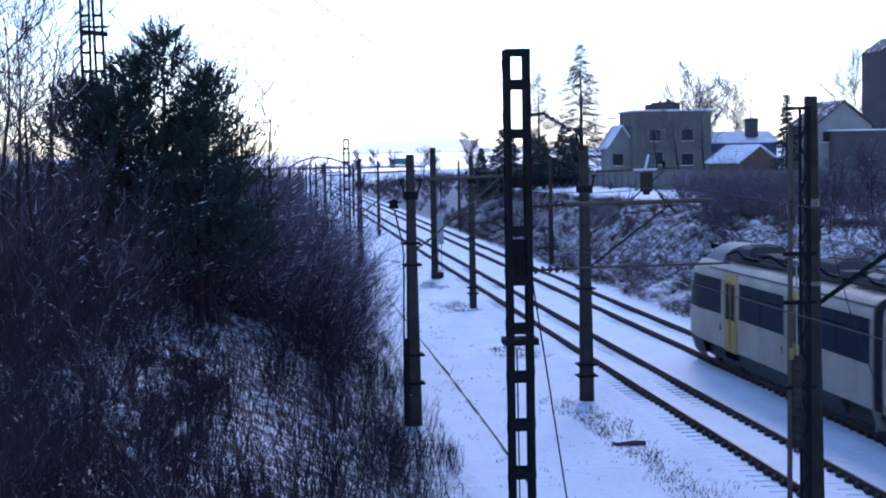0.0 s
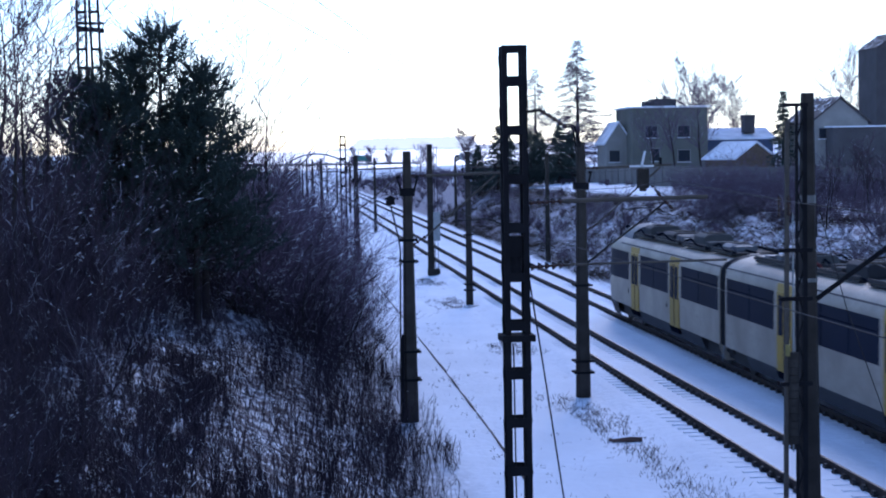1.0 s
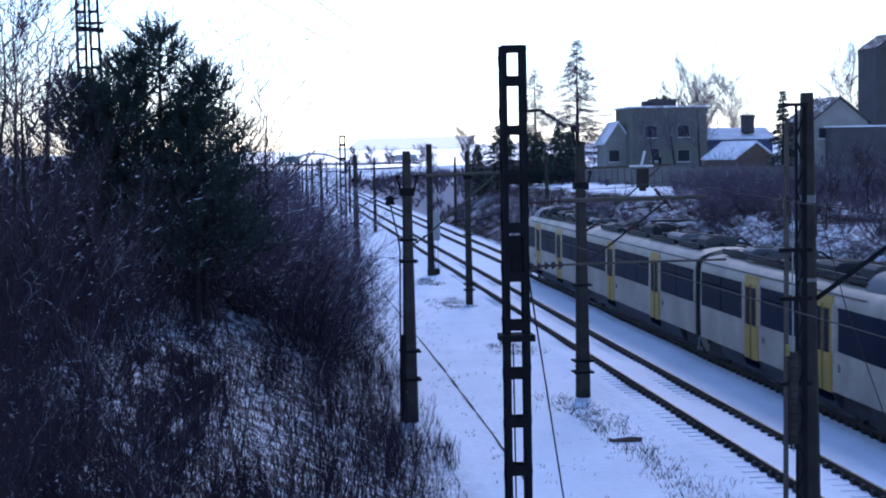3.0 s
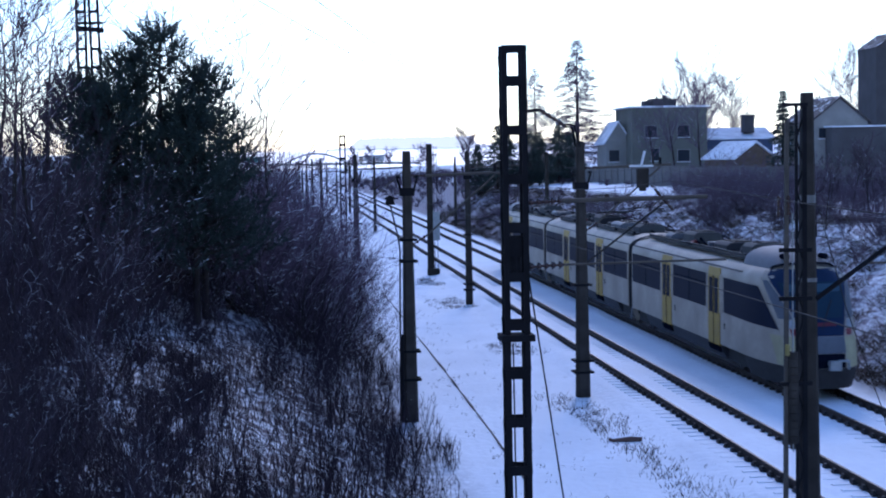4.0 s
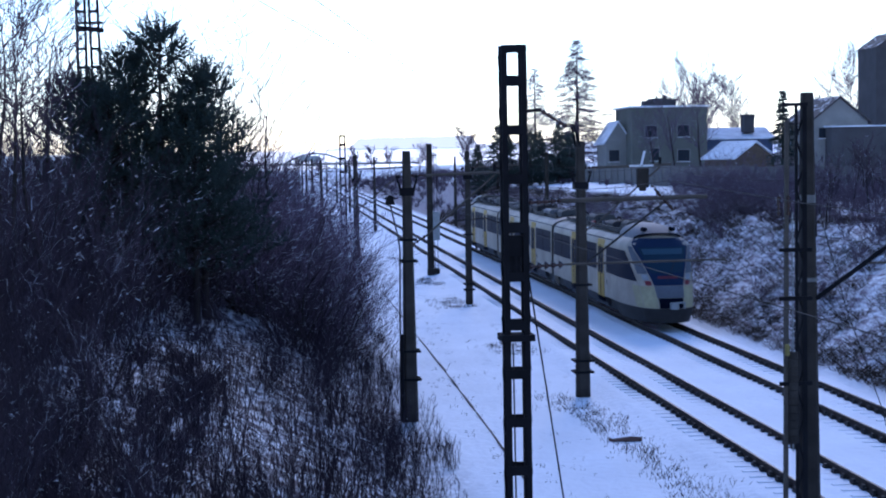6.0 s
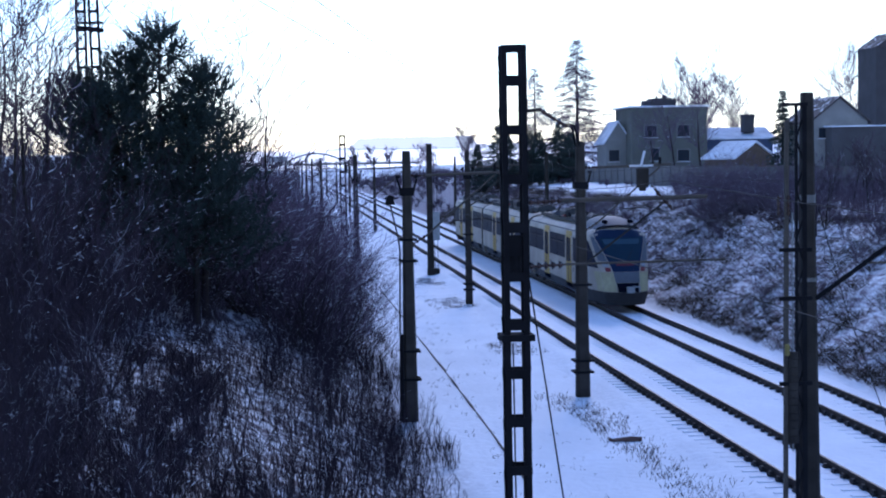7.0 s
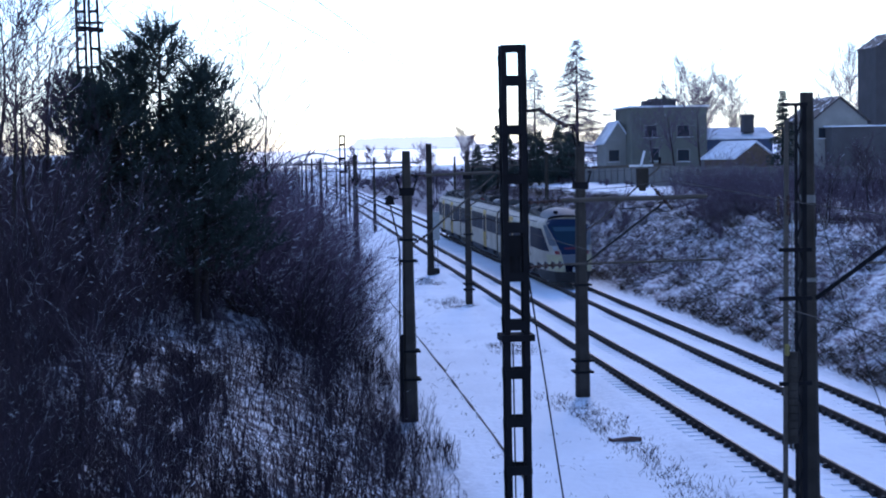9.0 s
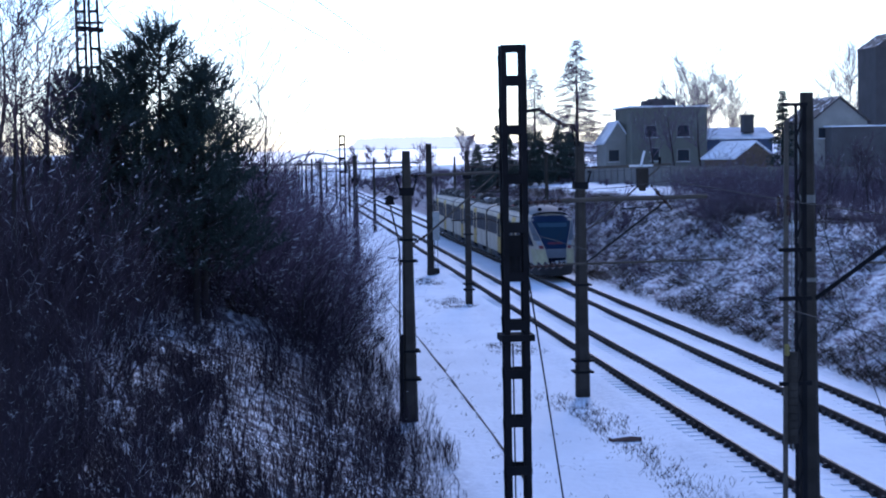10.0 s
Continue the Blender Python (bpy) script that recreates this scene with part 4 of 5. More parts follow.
# scrub on the opposite bank
for i in range(18):
    shrub(rng.uniform(24.0, 28.5), rng.uniform(73, 88), rng.randrange(3), rng.uniform(0.5, 0.8), "dense leafless brown scrub on the bank crest", "scrub by the fence", kind_of=THICK)
crest_scrub = [(rng.uniform(24.5, 31), rng.uniform(78, 102), 200 + rng.randrange(3), rng.uniform(0.45, 0.8)) for i in range(40)]
crest_scrub += [(rng.uniform(28.5, 33.5), 58 + rng.random() ** 1.2 * 55, 200 + rng.randrange(3), rng.uniform(0.35, 0.65)) for i in range(60)]
crest_scrub += [(rng.uniform(24.5, 29), rng.uniform(60, 77), 200 + rng.randrange(3), rng.uniform(0.35, 0.62)) for i in range(26)]
crest_scrub += [(rng.uniform(19.5, 25), rng.uniform(56, 120), 200 + rng.randrange(3), rng.uniform(0.2, 0.4)) for i in range(34)]
joined("bank_scrub", crest_scrub, SCRUB, "leafless brown scrub on the bank below the fence", 0.7)


def far_scrub():
    """Scrub that nobody could count: along the fence, low on the bank, and in the distance beside the line."""
    rg = random.Random(17)
    segs = []
    spots = [(rg.uniform(32, 33.6), rg.uniform(60, 210), rg.uniform(0.4, 0.9)) for _ in range(36)]
    for _ in range(150):
        y = 180 + rg.random() ** 1.2 * 300
        spots.append((rg.uniform(23.5, 27 + y * 0.05), y, rg.uniform(1.2, 2.8)))
    spots += [(rg.uniform(18.6, 26), 100 + 320 * rg.random() ** 1.3, rg.uniform(0.6, 1.5)) for _ in range(220)]
    spots += [(rg.uniform(20, 44), 230 + 190 * rg.random(), rg.uniform(0.9, 1.9)) for _ in range(200)]
    for _ in range(70):
        y = 210 + rg.random() * 430
        spots.append((rg.uniform(-14, -4.5), y, rg.uniform(1.6, 3.2)))
    for x, y, h in spots:
        z = land(x, y)
        r = 0.006 + 0.00004 * y
        for _ in range(8):
            a = rg.uniform(0, 6.28)
            d = Vector((math.cos(a) * 0.6, math.sin(a) * 0.6, 1)).normalized()
            grow(rg, Vector((x, y, z - 0.1)), d, h * rg.uniform(0.6, 1), r * 2.2, 1, segs, 0.25, 3, 0.15, 0.55)
    fine = [(*s[:6], max(s[6], 0.006 + 0.00004 * s[1]), max(s[7], 0.004 + 0.00003 * s[1])) for s in segs]
    return tagged(new("far_scrub", twig_mesh("far_scrub", fine, SCRUB, 0.004)), "leafless brown scrub along the snowy bank", "scrub", kind="stuff")


far_scrub()


# snowy gaps in the undergrowth of the near bank: centre and half axes
GAPS = ((-4.1, 41.5, 0.8, 4.0), (-1.9, 38.0, 1.0, 3.5), (-0.6, 47.5, 0.8, 4.0), (0.1, 51.0, 0.6, 3.0), (0.1, 29.0, 0.6, 2.0), (1.2, 32.0, 0.5, 2.5), (0.4, 44.0, 0.6, 4.0))


def saplings():
    """Thin upright stems that nobody could count, on the near bank."""
    rg = random.Random(5)
    segs = []
    for _ in range(4800):
        y = 13 + rg.random() ** 1.15 * 72
        x = 4.2 - rg.random() ** 1.15 * (0.24 * y + 4.2)
        if noise.noise((x * 0.45, y * 0.22, 9)) < -0.05 and y > 24 and x > -0.12 * y:
            continue
        if any(((x - a) / c) ** 2 + ((y - b) / d) ** 2 < 1 for a, b, c, d in GAPS) and rg.random() < 0.6:
            continue
        z = land(x, y)
        h = rg.uniform(0.7, 2.3) * (0.35 + 0.65 * smoothstep(4.2, 1.5, x))
        for _ in range(rg.randrange(2, 5)):
            d = Vector((rg.uniform(-0.3, 0.3), rg.uniform(-0.3, 0.3), 1)).normalized()
            grow(rg, Vector((x + rg.uniform(-0.15, 0.15), y + rg.uniform(-0.15, 0.15), z - 0.05)), d, h * rg.uniform(0.6, 1), 0.009, 1, segs, 0.1, 1 + rg.randrange(2), 0.25, 0.4)
    for _ in range(420):
        x, y = rg.uniform(2.0, 4.0), rg.uniform(23, 42)
        d = Vector((rg.uniform(-0.2, 0.2), rg.uniform(-0.2, 0.2), 1)).normalized()
        grow(rg, Vector((x, y, land(x, y) - 0.05)), d, rg.uniform(0.35, 1.3) * (0.4 + 0.6 * smoothstep(4.0, 2.6, x)), 0.008, 1, segs, 0.1, 1, 0.25, 0.4)
    return tagged(new("undergrowth", twig_mesh("undergrowth", segs, SAPLING, 0.0042)), "thin bare saplings and brambles over snow", "undergrowth", kind="stuff")


saplings()


def weeds():
    """Dry tufts on the opposite bank and along the side track."""
    rg = random.Random(8)
    segs = []

    def tuft(x, y, h, n, lean):
        z = land(x, y)
        for _ in range(n):
            px, py = x + rg.uniform(-0.2, 0.2), y + rg.uniform(-0.2, 0.2)
            a = rg.uniform(0, 6.28)
            l = h * rg.uniform(0.5, 1)
            segs.append((px, py, z - 0.03, px + math.cos(a) * l * lean, py + math.sin(a) * l * lean, z + l * 0.8, 0.009, 0.003))
    for _ in range(13000):
        y = 44 + rg.random() ** 1.3 * 140
        x = 18.15 + rg.random() ** 1.2 * 9
        if noise.noise((x * 0.5, y * 0.35, 2)) > -0.25:
            tuft(x, y, rg.uniform(0.2, 0.7), 5, 1.1)
    for _ in range(1700):
        y = 28 + rg.random() ** 1.2 * 90
        x = 8.75 + rg.gauss(0, 0.5)
        if noise.noise((x * 0.4, y * 0.16, 6)) > 0.16 or (abs(y - 38.5) < 4 and abs(x - 9.1) < 0.7):
            tuft(x, y, rg.uniform(0.06, 0.22), 5, 0.7)
    for _ in range(160):
        tuft(rg.uniform(4.5, 8), rg.uniform(30, 90), rg.uniform(0.05, 0.16), 3, 0.7)
    return tagged(new("dry_weeds", twig_mesh("dry_weeds", segs, GRASS, 0.003)), "dry brown weeds poking through the snow", "weeds", kind="stuff")


weeds()


def bare_tree(x, y, h, seed, spread=0.35, r=0.16, depth=3, material=None, label="tall leafless tree with fine branches", kids=3):
    rg = random.Random(seed)
    root = thing("bare_tree", pose(x, y, land(x, y) - 0.1), label, "tree", "bare trees")
    tr, cr = [], []
    p = Vector((0, 0, 0))
    d = Vector((0, 0, 1))
    n = 7
    for i in range(n):
        d = (d + Vector((rg.uniform(-1, 1), rg.uniform(-1, 1), 1.2)) * 0.12).normalized()
        q = p + d * h * 0.8 / n
        r0, r1 = r * (1 - i / n * 0.85), r * (1 - (i + 1) / n * 0.85)
        tr.append((*p, *q, r0, r1))
        if i >= 2:
            for _ in range(4):
                a = rg.uniform(0, 6.28)
                nd = Vector((math.cos(a), math.sin(a), rg.uniform(0.5, 1.3))).normalized()
                grow(rg, p.lerp(q, rg.random()), nd, h * spread * rg.uniform(0.6, 1.0), r1 * 0.5, depth - 1, cr, 0.2, kids, 0.2, 0.55)
        p = q
    sh = Shape()
    for s in tr:
        sh.tube(s[:3], s[3:6], s[6], s[7], n=7)
    part("trunk", sh, BARK, root, smooth=60)
    ob = new("crown", twig_mesh("crown", cr, material or TWIG_DARK, 0.0068 + 0.000045 * y))
    ob.parent = root
    return root


def conifer(x, y, h, w, seed, label, dense=1.0, name="spruce", droop=-0.25, cone=1.0, material=None, thin=1.0):
    """Trunk, whorls of limbs and needle tufts."""
    rg = random.Random(seed)
    root = thing(name, pose(x, y, land(x, y) - 0.1), label, "tree", "conifers")
    part("trunk", Shape().tube((0, 0, 0), (0, 0, h), 0.02 * h, 0.01, n=8), BARK, root, smooth=60)
    limbs, needles = [], []
    z = h * 0.12
    while z < h * 0.985:
        t = z / h
        reach = w / 2 * (1 - t) ** (0.75 * cone) * rg.uniform(0.75, 1.1) + 0.05 * w * (1 - t)
        for _ in range(int(4 + 3 * dense)):
            a = rg.uniform(0, 6.28)
            d = Vector((math.cos(a), math.sin(a), droop + rg.uniform(-0.1, 0.25))).normalized()
            l = reach * rg.uniform(0.6, 1.15)
            p = Vector((0, 0, z))
            q = p + d * l
            limbs.append((*p, *q, (0.012 + 0.02 * l / 2) * (1 if thin == 1 else 0.45), 0.006))
            for _ in range(int(4 + 9 * l * dense)):
                c = p.lerp(q, rg.uniform(0.25, 1.05))
                e = (d * 0.5 + Vector((rg.uniform(-1, 1), rg.uniform(-1, 1), rg.uniform(-0.7, 0.5)))).normalized()
                needles.append((*c, *(c + e * rg.uniform(0.16, 0.38) * (0.6 + h / 14) / thin ** 0.4), 0.045 * (0.5 + h / 14) * thin, 0.012 * thin))
        z += h / (34 if thin == 1 else 62) * rg.uniform(0.7, 1.3)
    for nm, s, mm, th in (("limb_frame", limbs, BARK, 0.006), ("foliage", needles, material or NEEDLE, 0.006)):
        ob = new(nm, twig_mesh(nm, s, mm, th))
        ob.parent = root
    return root


def pine(x, y, h, seed, wide=1.9, count=56):
    """Bushy pine: limbs that fork into upturned candles set with long needles."""
    rg = random.Random(seed)
    root = thing("pine", pose(x, y, land(x, y) - 0.1), "bushy dark green pine on the bank above the track", "tree", "conifers")
    part("trunk", Shape().tube((0, 0, 0), (0.1, 0, h * 0.93), 0.12, 0.02, n=9), BARK, root, smooth=60)
    limbs, needles = [], []

    def candle(p, d, l, fat=1.0):
        k = 0
        while k * 0.028 < l:
            c = p + d * 0.028 * k
            e = (d * 0.9 + Vector((rg.uniform(-1, 1), rg.uniform(-1, 1), rg.uniform(-1, 1)))).normalized()
            needles.append((*c, *(c + e * rg.uniform(0.11, 0.18) * fat), 0.013, 0.005))
            k += 1
    for i in range(count):
        t = (i + rg.random()) / count
        a = i * 2.4 + rg.uniform(-0.5, 0.5)
        reach = (wide * (1 - t) ** 0.72 + 0.1) * rg.uniform(0.6, 1.1)
        d = Vector((math.cos(a), math.sin(a), 0.02 + 0.4 * t)).normalized()
        p = Vector((0.1 * t, 0, h * (0.22 + 0.72 * t)))
        prev = p
        for k in range(1, 6):
            q = p + d * reach * k / 5 + Vector((rg.uniform(-0.08, 0.08), rg.uniform(-0.08, 0.08), 0.2 * reach * (k / 5) ** 2))
            limbs.append((*prev, *q, 0.03 * (1.15 - k / 6), 0.026 * (1.05 - k / 6)))
            if k > 1:
                for _ in range(3 if k > 2 else 2):
                    e = (d * 0.8 + Vector((rg.uniform(-1, 1), rg.uniform(-1, 1), rg.uniform(-0.1, 0.9)))).normalized()
                    m = q + e * rg.uniform(0.2, 0.6)
                    limbs.append((*q, *m, 0.011, 0.008))
                    candle(q.lerp(m, 0.4), (m - q).normalized(), (m - q).length * 0.6)
                    candle(m, (e + Vector((0, 0, 0.7))).normalized(), rg.uniform(0.2, 0.4))
            prev = q
        candle(prev, (d + Vector((0, 0, 0.9))).normalized(), rg.uniform(0.4, 0.7) * (1.1 - 0.6 * t), 1.15)
    candle(Vector((0.1, 0, h * 0.93)), Vector((0, 0, 1)), 0.45, 1.0)
    for nm, s, mm, th in (("limb_frame", limbs, BARK, 0.006), ("foliage", needles, NEEDLE, 0.004)):
        ob = new(nm, twig_mesh(nm, s, mm, th))
        ob.parent = root
    return root


for x, y, h, seed, wide in ((-3.4, 46.0, 8.7, 3, 2.5), (-4.5, 47.0, 7.5, 4, 1.8), (-2.2, 46.6, 7.7, 5, 2.1), (-5.9, 47.5, 6.3, 6, 2.2), (-4.8, 45.0, 6.0, 7, 2.3), (-2.4, 45.4, 6.4, 8, 2.2)):
    pine(x, y, h, seed, wide)

# thin trees at the edge of the bank
for i, (x, y, h) in enumerate(((-6.5, 38, 11), (-7.4, 42, 12), (-6.0, 36.5, 10), (-8.2, 44, 12.5), (-6.6, 46, 11.5), (-5.4, 37, 9.5), (-7.2, 38.5, 11), (-2.7, 52, 14), (-1.9, 54, 11.5), (-0.7, 54, 11.5), (-0.35, 53, 12.6), (-0.1, 55, 8.8), (-0.9, 95, 7.0), (0.2, 120, 7.5), (-1.0, 52, 7.4))):
    bare_tree(x, y, h * 0.8, 40 + i, 0.34, 0.085, 3, label="slender leafless tree on the bank", kids=2 if x < -3 else 1)

# trees round the houses
conifer(43.0, 220, 19.8, 13.0, 1, "tall thin larch without needles against the sky", 0.85, name="larch", droop=-0.18, material=SCRUB, thin=0.3, cone=0.9)
conifer(37.2, 222, 16.2, 9.0, 2, "tall thin larch without needles against the sky", 0.6, name="larch", droop=-0.18, material=SCRUB, thin=0.3, cone=0.9)
for i, (x, y, h, w) in enumerate(((25.4, 178, 7.6, 5.5), (29.2, 178, 6.8, 5.5), (32.2, 176, 7.2, 5.5), (30.6, 180, 6.4, 5.5), (27.2, 182, 6.6, 5.5), (34.4, 180, 6.0, 5.0), (23.6, 182, 6.2, 4.5), (59.3, 178, 10.5, 4.2))):
    conifer(x, y, h, w, 20 + i, "dark green spruce behind the fence", 1.5)
for i, (x, y, h) in enumerate(((60, 230, 16), (66, 236, 15), (72, 240, 14.5), (91, 240, 18), (31, 250, 7.5), (55.5, 200, 11), (51.5, 198, 10), (48.8, 199, 8.5))):
    bare_tree(x, y, h, 70 + i, 0.40, 0.17, 3, material=SCRUB, kids=4 if y > 205 else 2)
# thin young trees on the opposite bank
for i in range(16):
    bare_tree(rng.uniform(24.0, 29.0), rng.uniform(57, 74), rng.uniform(2.6, 4.4), 120 + i, 0.2, 0.035, 2, label="thin young leafless tree on the snowy bank", kids=2)
for i, (x, y, h) in enumerate(((39, 640, 13), (48, 660, 12), (30, 600, 12), (43, 470, 12), (47, 480, 10), (26, 560, 9), (16, 600, 8))):
    bare_tree(x, y, h * 0.85, 90 + i, 0.34, 0.2, 3, material=SCRUB, label="leafless tree in the snowy field", kids=3)


# ---- houses beyond the cutting ----
RENDER_WALL = mat("grey_green_render", (0.16, 0.16, 0.135), 0.95, vary=0.25, scale=0.4, fine=4)
WALL_DARK = mat("dark_house_wall", (0.07, 0.066, 0.068), 0.95, vary=0.25, scale=0.5, fine=5)
WALL_PALE = mat("pale_house_wall", (0.27, 0.26, 0.24), 0.95, vary=0.2, scale=0.5, fine=5)
ROOF_SNOW = mat("snowy_roof", (0.80, 0.82, 0.86), 0.85, vary=0.12, scale=0.6, fine=5, second=(0.55, 0.56, 0.6))
ROOF_DARK = mat("dark_roof", (0.07, 0.06, 0.06), 0.9, vary=0.3, scale=0.8, fine=8, snow=0.3)
PANE = mat("house_window_glass", (0.02, 0.025, 0.035), 0.35, vary=0.1, bump=0, spec=0.15)
FENCE = mat("old_concrete_fence", (0.13, 0.125, 0.12), 0.95, vary=0.3, scale=0.8, fine=8)


def house(x, y, w, d, h, roof, label, wall=None, rz=0, top=None, pitch=2.5, windows=(), base=None):
    """Walls, roof with eaves, and windows on the side that faces the railway (-y)."""
    z = land(x, y) - 0.5 if base is None else base
    root = thing("house", pose(x, y, z, 0, 0, rz), label, "house", "houses by the railway")
    part("wall", Shape().box((0, 0, h / 2), (w, d, h)), wall or WALL_DARK, root)
    e = 0.35
    if roof == "flat":
        part("roof", Shape().box((0, 0, h + 0.12), (w + 2 * e, d + 2 * e, 0.24)), top or ROOF_SNOW, root, "flat roof edge with snow")
    else:
        span, run, axis = (w, d, "y") if roof == "gable" else (d, w, "x")
        part("gable_wall", Shape().prism([(-span / 2, h - 0.01), (span / 2, h - 0.01), (0, h + pitch)], -run / 2, run / 2, axis), wall or WALL_DARK, root)
        for k in (-1, 1):
            o = k * (span / 2 + e)
            drop = e * pitch / span * 2
            sh = Shape().prism([(o, h - drop + 0.02), (0, h + pitch + 0.02), (0, h + pitch + 0.26), (o, h - drop + 0.26)], -run / 2 - e, run / 2 + e, axis)
            part("roof", sh, top or ROOF_SNOW, root, "snow-covered roof slope" if not top else "")
    for wx, wz, ww, wh in windows:
        win = part("window", Shape().box((wx, -d / 2 - 0.02, wz), (ww + 0.2, 0.06, wh + 0.2)), WALL_PALE, root, "pale frame")
        part("pane", Shape().box((wx, -d / 2 - 0.055, wz), (ww, 0.03, wh)), PANE, win)
        part("sill", Shape().box((wx, -d / 2 - 0.09, wz - wh / 2 - 0.12), (ww + 0.3, 0.16, 0.06)), ROOF_SNOW, win)
    return root


def chimney(root, x, y, z, h, w=0.9):
    part("chimney", Shape().box((x, y, z + h / 2), (w, w, h)).box((x, y, z + h), (w + 0.16, w + 0.16, 0.18)), WALL_DARK, root, "square brick chimney")


block = house(52.9, 211, 10.4, 10, 9.8, "flat", "grey-green rendered flat-roofed two-storey block", RENDER_WALL, 0, windows=((-2.6, 6.6, 1.6, 1.5), (1.9, 6.6, 1.6, 1.5), (-2.0, 3.5, 1.0, 1.6), (1.9, 3.3, 1.6, 1.5)))
part("roof_hut", Shape().box((-0.9, -3, 10.5), (2.6, 3, 1.1)).box((-2.4, -3, 10.35), (1.6, 2, 0.8)).box((-0.3, -3.5, 11.2), (0.5, 0.5, 0.5)).box((0.9, -3, 10.5), (0.8, 1.0, 1.0)).box((-1.4, -3.5, 11.15), (0.25, 0.25, 0.4)), WALL_DARK, block, "dark roof hut and vents")
low_house = house(46.6, 212.5, 3.4, 6, 5.4, "gable", "low pale house with a snowy roof", WALL_PALE, 0, windows=((-0.6, 3.4, 1.4, 1.5),))
blue_house = house(64.0, 219, 12, 9, 5.4, "ridge", "long house with a dark blue-grey front and snowy roof", mat("blue_grey_cladding", (0.055, 0.075, 0.13), 0.8, vary=0.15), 0, pitch=1.4)
chimney(blue_house, 2.8, -3, 6.2, 2.5, 1.5)
house(58.6, 193, 6.2, 6.2, 2.7, "gable", "low shed with a broad snow-covered roof", mat("brown_shed_boards", (0.12, 0.085, 0.06), 0.9, vary=0.3), 22, pitch=1.9)
gable_house = house(63.8, 176, 6.6, 9, 6.6, "gable", "house with a steep dark roof patched with snow", WALL_PALE, 0, ROOF_DARK, 2.6, windows=((-2.0, 5.3, 0.9, 1.1),))
part("extension", Shape().box((1.3, -5.6, 2.9), (6.0, 2.4, 6.0)), WALL_DARK, gable_house, "dark front extension")
part("extension_roof", Shape().box((1.3, -5.6, 5.98), (6.4, 2.9, 0.16)), ROOF_SNOW, gable_house, "snow on the extension roof")
tower = thing("tower_block", pose(82.3, 201, 0), "tall dark tower-like building at the edge of view", "building")
part("wall", Shape().box((0, 0, 10.2), (7.5, 6.5, 20.4)), WALL_DARK, tower)
part("roof", Shape().prism([(-3.9, 20.4), (3.9, 20.4), (1.0, 22.4), (-1.0, 22.4)], -3.5, 3.5), ROOF_DARK, tower)


def fence():
    root = thing("concrete_fence", pose(0, 0, 0), "long old concrete panel fence above the bank", "fence", kind="structure")
    y = 60.0
    pan = mesh_of("fence_panel", Shape().box((0, 0, 0.85), (0.08, 2.9, 1.7)).box((0, 0, 1.72), (0.14, 2.9, 0.08)), FENCE)
    post = mesh_of("fence_post", Shape().box((0, 0, 0.95), (0.2, 0.16, 1.9)), FENCE)
    while y < 240:
        x = 34.0
        z = land(x, y) - 0.1
        for nm, me, dy in (("fence_panel", pan, 1.5), ("fence_post", post, 0)):
            ob = new(nm, me)
            ob.parent = root
            ob.location = (x, y + dy, z)
        y += 3.0


fence()

# ---- the far arch bridge and what lies behind ----
BRIDGE_Y = 680.0
PALE_STEEL = mat("pale_green_grey_bridge_paint", (0.16, 0.18, 0.175), 0.7, vary=0.15, scale=0.5)
bridge = thing("arch_bridge", pose(17.0, BRIDGE_Y, 0), "slender steel arch road bridge across the cutting", "bridge")
deck_z = 4.3
part("deck", Shape().box((0, 0, deck_z), (90, 9, 0.9)), PALE_STEEL, bridge)
for s in (-1, 1):
    arch = Shape()
    pts = []
    for i in range(25):
        u = -1 + 2 * i / 24
        pts.append(Vector((u * 13.6, s * 4.2, deck_z + 0.3 + 4.4 * (1 - u * u))))
    for a, b in zip(pts, pts[1:]):
        arch.bar(a, b, 0.5, 0.7)
    part("arch_rib", arch, PALE_STEEL, bridge)
    for p in pts[3:-3:3]:
        part("hanger", Shape().tube((p.x, p.y, deck_z + 0.3), p, 0.06, n=6), PALE_STEEL, bridge)
    part("parapet", Shape().box((0, s * 4.4, deck_z + 0.95), (90, 0.08, 0.12)).box((0, s * 4.4, deck_z + 0.6), (90, 0.05, 0.06)), PALE_STEEL, bridge)
for x in (-13, 13):
    part("pier", Shape().box((x, 0, deck_z / 2 - 0.6), (1.2, 8, deck_z)), CONCRETE, bridge)

TRUCK_GREEN = mat("teal_truck_tarpaulin", (0.04, 0.20, 0.17), 0.6, vary=0.1, scale=0.6)
TRUCK_GREY = mat("grey_truck_box", (0.36, 0.38, 0.39), 0.6, vary=0.1, scale=0.6)


def truck(length, box, label, cab):
    root = thing("truck", pose(60, BRIDGE_Y, deck_z + 0.45), label, "truck", "trucks on the bridge")
    part("cargo_box", Shape().box((length / 2 + 1.3, 0, 2.05), (length, 2.5, 2.5)), box, root, bevel=0.06)
    c = part("cab", Shape().prism([(-1.1, 0.5), (1.1, 0.5), (1.1, 2.9), (-0.5, 2.9), (-1.0, 1.8)], -1.2, 1.2), cab, root)
    part("cab_window", Shape().box((0.0, -1.21, 2.2), (1.2, 0.04, 0.7)), GLASS, c)
    part("chassis", Shape().box((length / 2 + 0.4, 0, 0.62), (length + 2.4, 0.9, 0.25)), STEEL, root)
    for wx in (0.1, length * 0.75 + 1, length * 0.75 + 2.2):
        part("wheel", Shape().tube((wx, -1.2, 0.48), (wx, -0.9, 0.48), 0.48, n=14).tube((wx, 0.9, 0.48), (wx, 1.2, 0.48), 0.48, n=14), RUBBER, root)
    return root


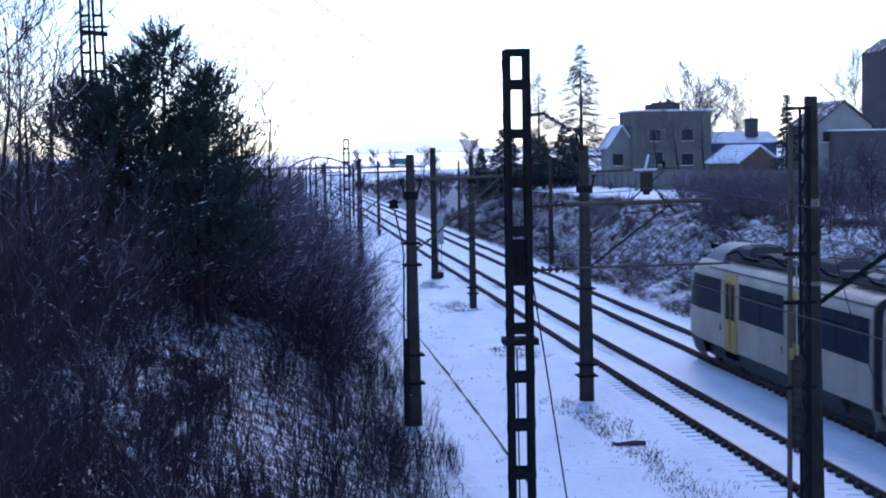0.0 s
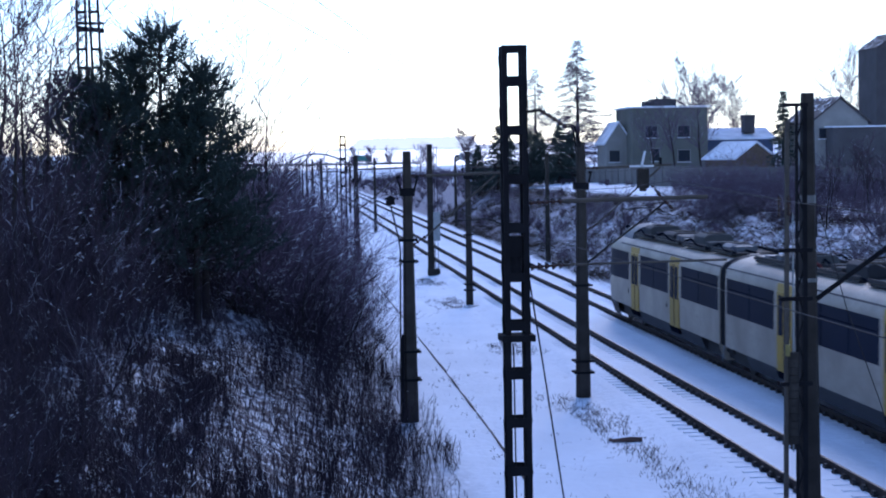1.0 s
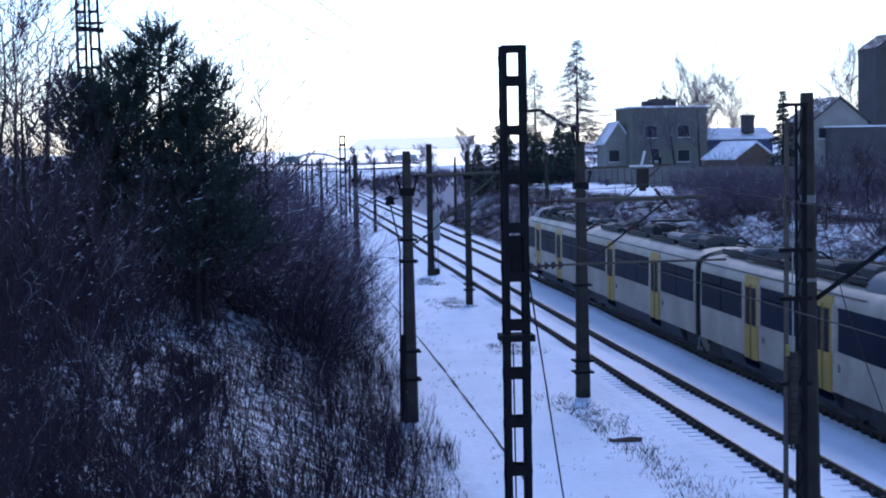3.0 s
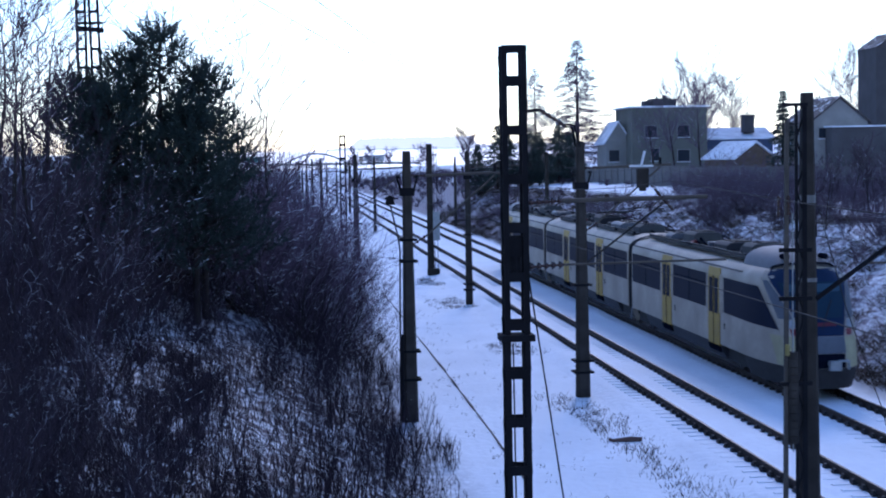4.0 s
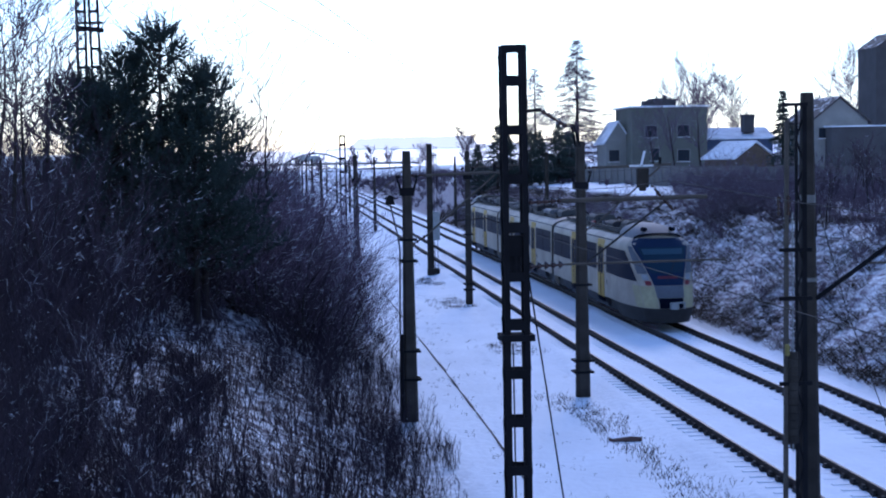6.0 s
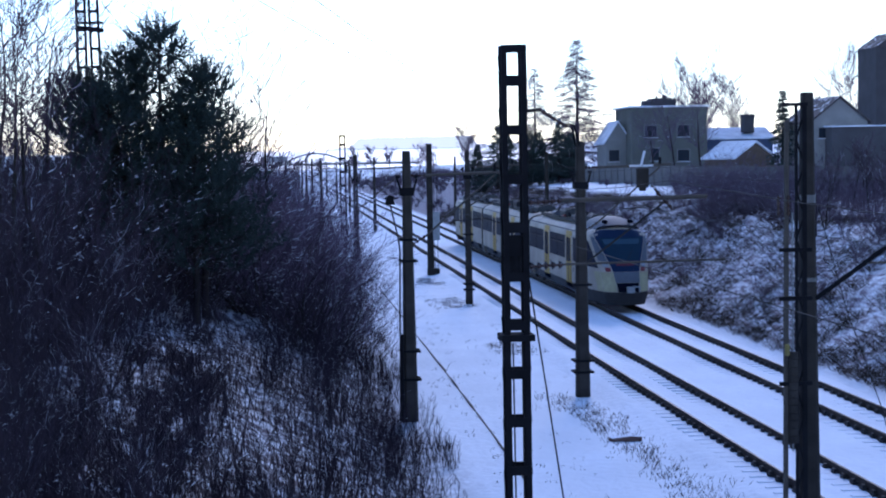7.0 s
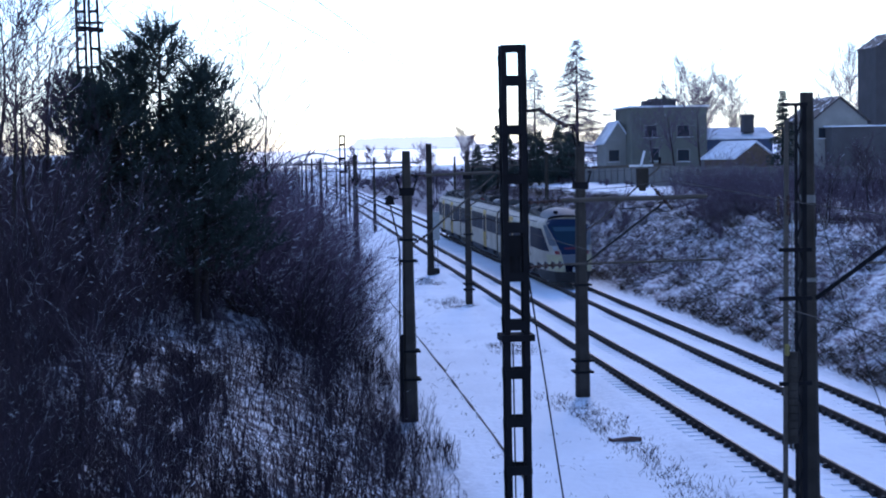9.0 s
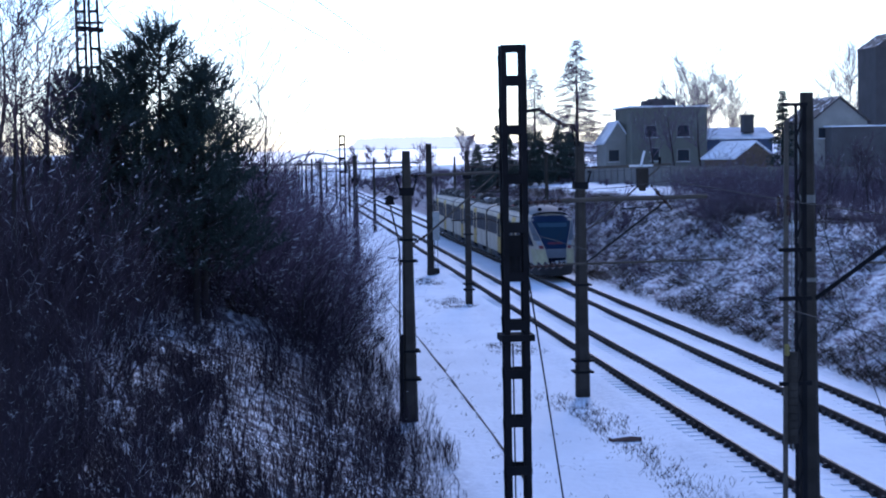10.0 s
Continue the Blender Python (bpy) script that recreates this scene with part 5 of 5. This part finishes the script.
truck_a = truck(6.4, TRUCK_GREEN, "teal box truck crossing the far bridge", TRUCK_GREEN)
truck_b = truck(9.0, TRUCK_GREY, "grey box truck with a white cab crossing the far bridge", WHITE)

# Far haze is put into these two colours as a pale emission.
RIDGE = mat("far_wood_haze_glow", (0.3, 0.33, 0.38), 1.0, vary=0.08, scale=0.02, fine=0.2, bump=0, emit=(0.70, 0.70, 0.68, 0.72))
FIELD = mat("far_snowfield_haze_glow", (0.8, 0.8, 0.82), 1.0, vary=0.05, scale=0.01, fine=0.1, bump=0, emit=(0.85, 0.83, 0.82, 0.9))


def far_ridge(name, y, x0, x1, h0, h1, seed, material=None, label="wooded ridge on the horizon, its haze a painted glow", jag=1.2):
    rg = random.Random(seed)
    sh = Shape()
    n = 160
    base = land(0, y) - 8
    vs = []
    for i in range(n + 1):
        t = i / n
        x = x0 + (x1 - x0) * t
        top = base + 8 + (h0 + (h1 - h0) * t) * min(1, 8 * t, 12 * (1 - t)) + rg.uniform(-jag, jag)
        vs += [(x, y, base), (x, y, top), (x, y + 60, top), (x, y + 60, base)]
    fs = []
    for i in range(n):
        for k in range(3):
            fs.append((4 * i + k, 4 * i + k + 1, 4 * i + 5 + k, 4 * i + 4 + k))
    sh.add(vs, fs)
    return tagged(new(name, mesh_of(name, sh, material or RIDGE)), label, "backdrop", kind="structure")


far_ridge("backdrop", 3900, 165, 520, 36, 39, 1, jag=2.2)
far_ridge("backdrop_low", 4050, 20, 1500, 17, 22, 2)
# Upright glowing sheet added over the far fields to whiten them.
far_ridge("backdrop_field", 900, -75, 190, 10.4, 10.4, 3, FIELD, "upright far snowfield sheet, its haze a painted glow", 0.03)


# ---- overhead wires ----
def wire(name, pts, r, label, sag=0.0):
    path = [pts[0]]
    for a, b in zip(pts, pts[1:]):
        a, b = Vector(a), Vector(b)
        n = 6 if sag else 1
        for i in range(1, n + 1):
            t = i / n
            path.append(a.lerp(b, t) - Vector((0, 0, sag * 4 * t * (1 - t))))
    return tagged(new(name, mesh_of(name, Shape().sweep(path, r, 5), WIRE)), label, "wire", "overhead wires")


for x, ys in ((6.02, (-12, 23.5, 43.6, 77.2, 105, 133, 166, 198, 231, 262, 300)), (TRACK_A, (-12, 26.75, 47.1, 77.9, 115, 155.7, 209.5, 254.7, 304.7, 350))):
    wire("contact_wire", [(x, y, 5.3) for y in ys], 0.008, "thin copper contact wire over the track")
    wire("messenger_wire", [(x, y, 6.75) for y in ys], 0.006, "thin sagging messenger wire overhead", 0.3)
wire("contact_wire", [(TRACK_B, y, 5.3) for y in (50, 105, 160, 215, 300)], 0.006, "thin copper contact wire over the track")
wire("messenger_wire", [(TRACK_B, y, 6.75) for y in (50, 105, 160, 215, 300)], 0.006, "thin sagging messenger wire overhead", 0.3)

# cable trough lid line of the lifted side track
line = Shape()
rgl = random.Random(2)
y = 34.0
while y < 105:
    l = rgl.uniform(1.2, 3.2)
    x = 5.70 - 0.16 * math.exp((34 - y) / 11)
    line.box((x, y + l / 2, land(x, y) + rgl.uniform(-0.045, 0.0)), (0.04, l, 0.1), Euler((0, 0, -0.014 * math.exp((34 - y) / 11) + rgl.uniform(-0.006, 0.006))).to_matrix())
    y += l + rgl.uniform(0.0, 0.3)
tagged(new("old_rail_edge", mesh_of("old_rail_edge", line, RUST)), "dark rusty edge of a lifted track in snow", "rail", kind="structure")

lump = Shape().prism([(-0.42, 0.0), (0.44, 0.0), (0.42, 0.13), (0.1, 0.17), (-0.4, 0.14)], -0.12, 0.12)
stone = new("concrete_block", mesh_of("concrete_block", lump, mat("reddish_weathered_block", (0.16, 0.09, 0.07), 0.9, vary=0.35, snow=1.0)))
stone.matrix_basis = pose(8.88, 39.5, land(8.88, 39.5) - 0.03, 0, 0, 12)
tagged(stone, "snow-capped weathered concrete block beside the track", "block")

for dx in (0.0, 1.1):
    wire("power_line", [(-8.5 + dx, -20, 10.35), (25.1 + dx, 185, 10.2)], 0.008, "thin level power line crossing the sky", 0.12)


def motions():
    walk(train, [(t / 2, pose(TRACK_B, -3.5 + 13.41 * t / 2 - 0.437 * (t / 2) ** 2, 0)) for t in range(21)])
    # both trucks drive towards -x along the bridge
    for ob, at, x_at, speed in ((truck_a, 2.2, 14.6, 15.5), (truck_b, 5.5, 15.6, 14.0)):
        walk(ob, [(t, pose(x_at - speed * (t - at), BRIDGE_Y - 2, deck_z + 0.45)) for t in (0.0, 2.5, 5.0, 7.5, 10.0)])


motions()
